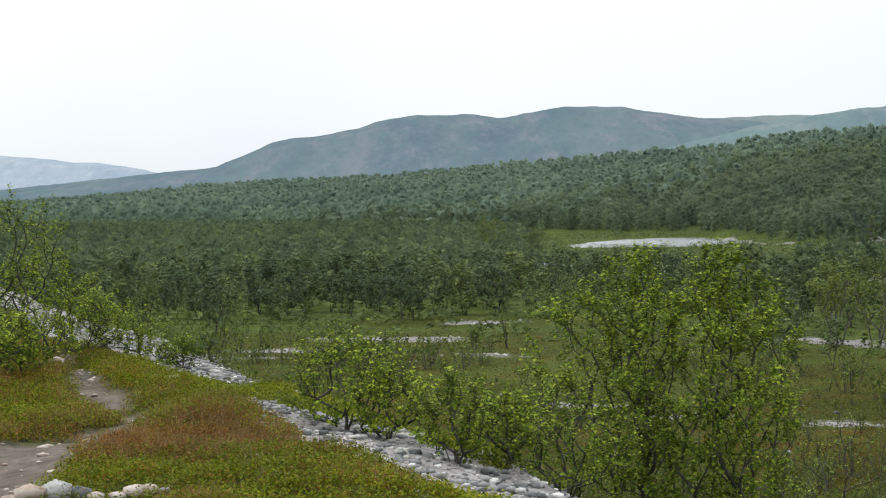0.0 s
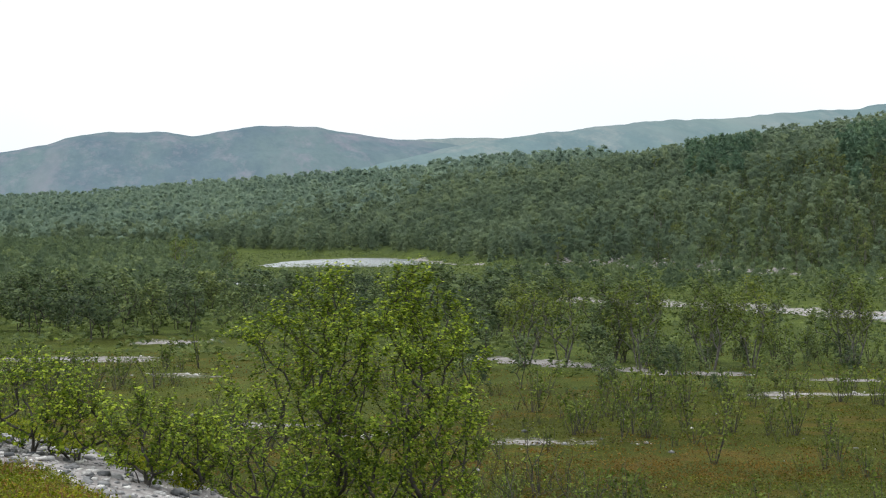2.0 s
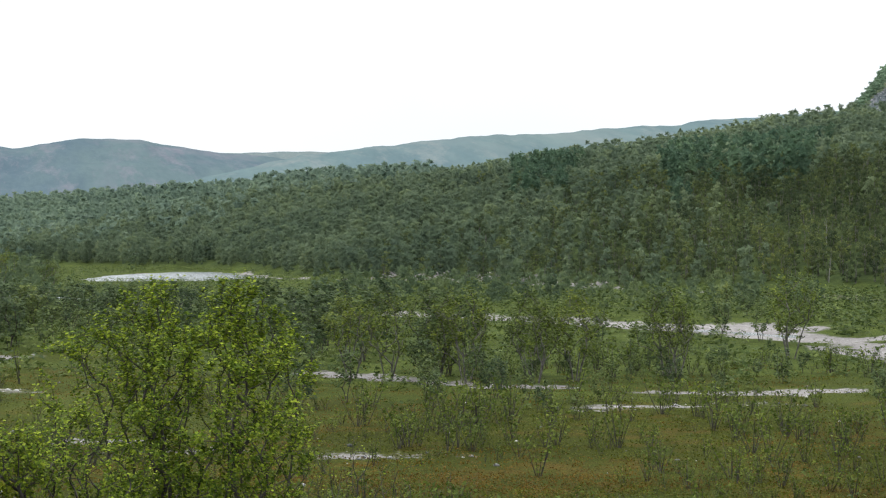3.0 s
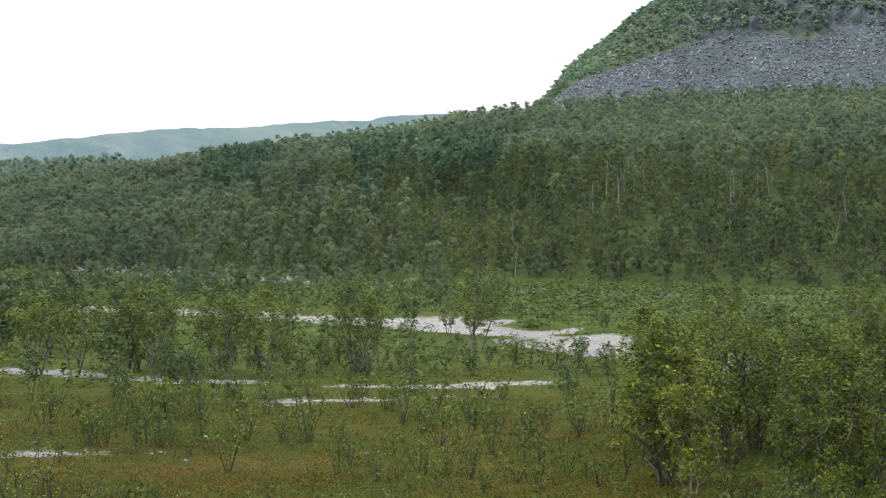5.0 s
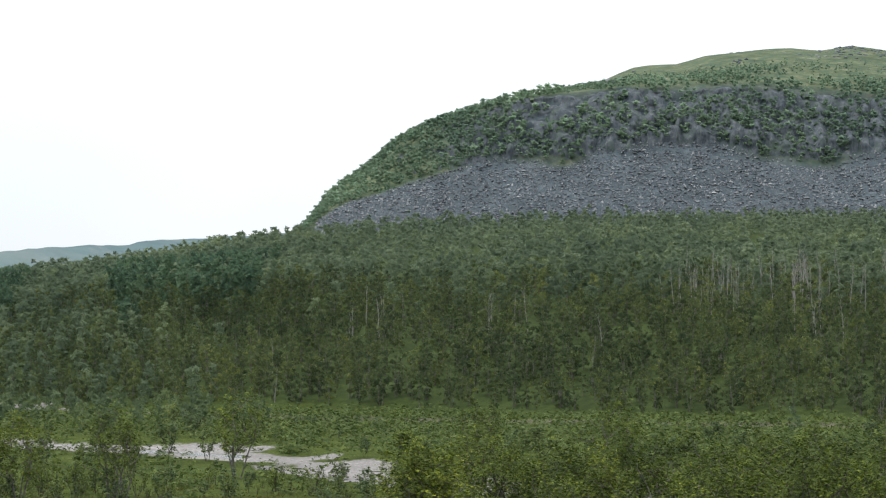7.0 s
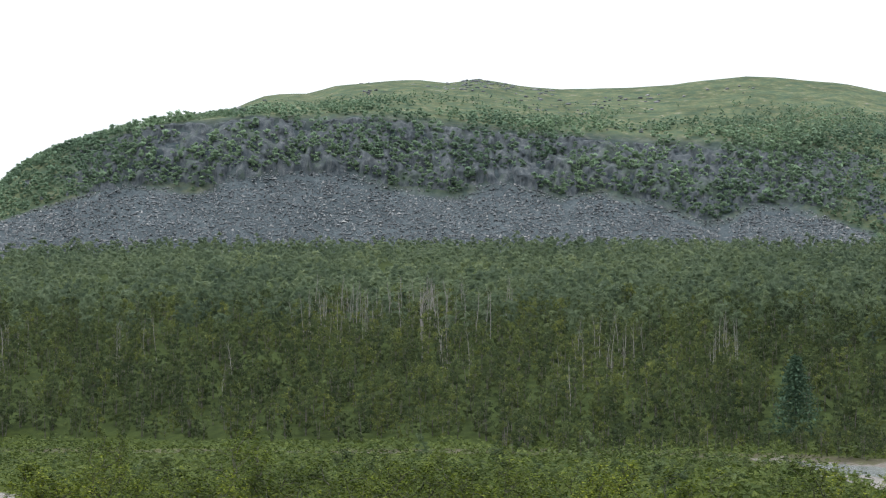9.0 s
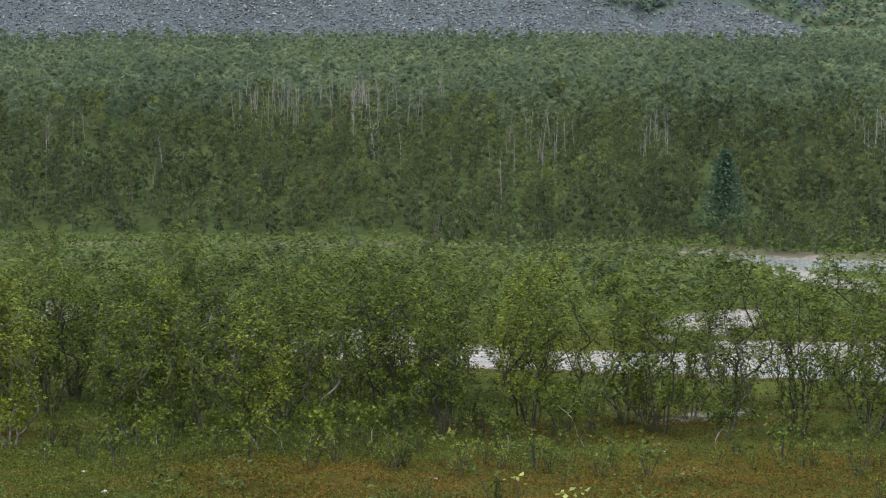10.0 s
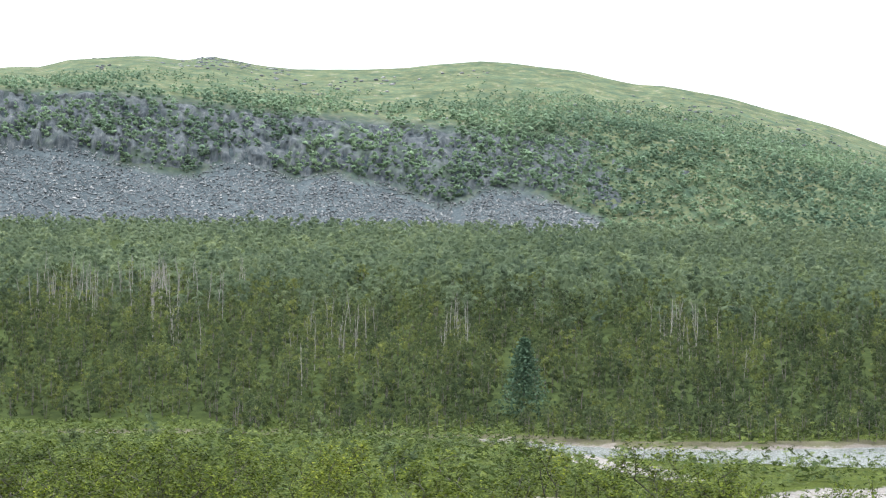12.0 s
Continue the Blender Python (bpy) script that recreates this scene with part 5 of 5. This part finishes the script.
# ---- terrace: stones, heath and grass at the camera's side ----
def terrace_stones():
    ground = bpy.data.objects["ground"]
    shapes = [stone_shape(320 + i, 0.62) for i in range(8)]
    meshes = [mesh_from("stone", v, f, M_STONE) for v, f in shapes]
    x, y = sector(60000, -14, 9, 9.5, 34)
    z, at = lay_of_land(x, y)
    q = (at["stony"] > 0.35) & (at["s"] < 3.2)
    x, y, s, st = x[q], y[q], at["s"][q], at["stony"][q]
    size = 0.02 + 0.075 * RNG.uniform(0, 1, len(x)) ** 4
    order = np.argsort(np.hypot(x, y))
    near = order[::9][:300]
    for i in near:
        ob = part("stone", meshes[int(i) % 8], ground)
        ob.matrix_basis = standing(x[i], y[i], size[i] * 1.2, RNG.uniform(0, 6.3), -0.2 * size[i])
    rest = np.setdiff1d(np.arange(len(x)), near)[:12000]
    box = np.array([(a, b, c) for c in (-0.3, 0.3) for a, b in ((-1, -1), (1, -1), (1, 1), (-1, 1))], float) * 0.45
    quads = np.array([(0, 3, 2, 1), (4, 5, 6, 7), (0, 1, 5, 4), (1, 2, 6, 5), (2, 3, 7, 6), (3, 0, 4, 7)])
    pieces = []
    for i in range(8):
        g = np.random.default_rng(330 + i)
        v = box * np.array([1.15, 0.85, 1.1]) + g.normal(size=(8, 3)) * 0.07
        v[4:, :2] *= 0.72
        k = rest[i::8]
        pieces.append(scatter(v, quads, np.stack([x[k], y[k], height(x[k], y[k]) + 0.15 * size[k]], -1), RNG.uniform(0, 6.3, len(k)), size[k] * 1.05))
    stuff("terrace_gravel", "grey and white cobbles down the terrace edge", pieces, M_STONE, "cobbles")
    # pale stones lying by the path
    rng = np.random.default_rng(55)
    for az, r, d in ((-11.6, 11.4, 0.2), (-10.9, 11.5, 0.24), (-10.3, 11.55, 0.18), (-9.8, 11.5, 0.12), (-9.2, 11.5, 0.1), (-8.7, 11.55, 0.16), (-8.3, 11.6, 0.13), (-9.5, 11.2, 0.14), (-10.7, 11.1, 0.12), (-11.9, 11.2, 0.12),
                     (-7.9, 11.55, 0.08), (-10.8, 20.3, 0.16), (-11.2, 20.1, 0.14), (-6.6, 12.6, 0.07), (-5.2, 12.9, 0.06), (-12.1, 12.0, 0.12)):
        x, y = by_view(az, r)
        i = int(rng.integers(0, 8))
        ob = tagged(new("path_stone", mesh_from("path_stone", *shapes[i], M_STONE_WARM if i % 3 else M_STONE, True)), "pale rounded stone lying beside the footpath", "stone", "pale stones by the path")
        ob.matrix_basis = standing(x, y, d * 0.95, rng.uniform(0, 6.3), -0.25 * d)


terrace_stones()


def tufts(rng, x, y, n, height_m, spread, blade, kind="leaf"):
    """Leaf or blade triangles in small tufts round each place."""
    at = np.repeat(np.stack([x, y, height(x, y)], -1), n, 0)
    m = len(at)
    tall = np.repeat(height_m * rng.uniform(0.5, 1.3, len(x)), n)
    th, out = rng.uniform(0, 6.28, m), spread * np.sqrt(rng.uniform(0, 1, m))
    if kind == "leaf":
        p = at + np.stack([out * np.cos(th), out * np.sin(th), tall * rng.uniform(0.2, 1, m) * (1 - 0.5 * (out / spread) ** 2)], -1)
        return leaves(rng, p, blade, True, 0.5)
    foot = at + np.stack([0.4 * out * np.cos(th), 0.4 * out * np.sin(th), -0.01 + 0 * th], -1)
    tip = at + np.stack([out * np.cos(th), out * np.sin(th), tall], -1)
    side = np.stack([-np.sin(th), np.cos(th), 0 * th], -1) * blade
    v = np.stack([foot - side, foot + side, tip], 1).reshape(-1, 3)
    return v, np.arange(len(v)).reshape(-1, 3)


def ground_cover():
    rng = np.random.default_rng(61)
    x, y = sector(14000, -13.6, 1.5, 10, 25, rng)
    z, at = lay_of_land(x, y)
    top = (at["s"] < 0.1) & (at["dirt"] < 0.4) & ((at["r"] > 11.85) | (at["az"] > -7.6) | (rng.uniform(0, 1, len(x)) < 0.15))
    mat = fbm(x, y, 0.5, 4, 47) + rng.normal(size=len(x)) * 0.07
    green, rust = top & (mat > -0.24), top & ((mat < -0.02) | (rng.uniform(0, 1, len(x)) < 0.25))
    stuff("heath_carpet", "green crowberry and bilberry carpet on the terrace", [tufts(rng, x[green], y[green], 40, 0.12, 0.11, 0.017)], M_HEATH, "heath")
    stuff("rusty_heath", "rust-brown dwarf birch and heather on the terrace", [tufts(rng, x[rust], y[rust], 20, 0.1, 0.1, 0.017)], M_RUST, "heath")
    over = (at["s"] > 0.0) & (at["s"] < 3.0) & (fbm(x, y, 0.55, 3, 48) > 0.12 - 0.12 * steps(at["r"], 15, 20))
    stuff("creeping_heath", "mats of green and brown heath creeping over the cobbles", [tufts(rng, x[over], y[over], 22, 0.1, 0.14, 0.022)], M_HEATH, "heath")
    g = top & (mat < 0.04) & (fbm(x, y, 0.7, 3, 45) > -0.2)
    stuff("dry_grass", "reddish dry grass tufts beside the footpath", [tufts(rng, x[g], y[g], 10, 0.12, 0.16, 0.0024, "blade")], M_DRY, "grass")
    # small flat stones trodden into the path
    p = (at["dirt"] > 0.6)
    px, py = x[p][:170], y[p][:170]
    pieces = []
    for i in range(4):
        v, f = stone_shape(360 + i, 0.4)
        k = slice(i, None, 4)
        sz = 0.02 + 0.09 * rng.uniform(0, 1, len(px[k])) ** 3
        pieces.append(scatter(v, f, np.stack([px[k], py[k], height(px[k], py[k]) + 0.05 * sz], -1), rng.uniform(0, 6.3, len(px[k])), sz))
    stuff("path_gravel", "small pale stones trodden into the footpath", pieces, M_STONE_WARM, "stones")
    # heath on the valley floor
    az, r = np.radians(rng.uniform(-12, 61, 36000)), 38 + 77 * rng.uniform(0, 1, 36000) ** 1.5
    x, y = r * np.sin(az), r * np.cos(az)
    z, at = lay_of_land(x, y)
    q = (at["s"] > 50) & (at["stony"] < 0.5) & (rng.uniform(0, 1, len(x)) < 0.35 + 0.65 * at["heath"])
    x, y = x[q], y[q]
    n = fbm(x, y, 0.12, 3, 46)
    a, b = n > 0.0, n < 0.1
    stuff("moor_heath", "olive green moss and low heath over the valley floor", [tufts(rng, x[a], y[a], 8, 0.22, 0.3, 0.07)], M_MOOR, "heath")
    stuff("moor_rust", "rust-brown heath patches over the valley floor", [tufts(rng, x[b], y[b], 6, 0.14, 0.3, 0.065)], M_MOOR_RUST, "heath")
    x, y = sector(15000, 8, 61, 37, 62, rng)
    at = lay_of_land(x, y)[1]
    q = (at["s"] > 50) & (at["stony"] < 0.5)
    x, y = x[q], y[q]
    n = fbm(x, y, 0.16, 4, 59) + rng.normal(size=len(x)) * 0.08
    stuff("moor_plants", "low green bilberry and dwarf birch over the near moor", [tufts(rng, x[n > -0.01], y[n > -0.01], 11, 0.28, 0.28, 0.044)], M_SHRUB, "heath")
    stuff("moor_heather", "rust-brown heather over the near moor", [tufts(rng, x[n < -0.11], y[n < -0.11], 9, 0.16, 0.3, 0.05)], M_MOOR_RUST, "heath")
    # stones strewn over heath and bars
    x, y = sector(30000, -10, 61, 38, 130, rng)
    z, at = lay_of_land(x, y)
    q = (at["s"] > 50) & (z > 0.02) & (rng.uniform(0, 1, len(x)) < np.where(at["stony"] > 0.3, 0.8, 0.02 * at["heath"]))
    x, y = x[q][:2600], y[q][:2600]
    pieces = []
    for i in range(5):
        v, f = stone_shape(350 + i, 0.6)
        k = slice(i, None, 5)
        sz = 0.06 + 0.18 * rng.uniform(0, 1, len(x[k])) ** 3
        pieces.append(scatter(v, f, np.stack([x[k], y[k], height(x[k], y[k]) + 0.1 * sz], -1), rng.uniform(0, 6.3, len(x[k])), sz))
    stuff("bar_cobbles", "pale cobbles on gravel bars and bare heath", pieces, M_STONE, "cobbles")


ground_cover()
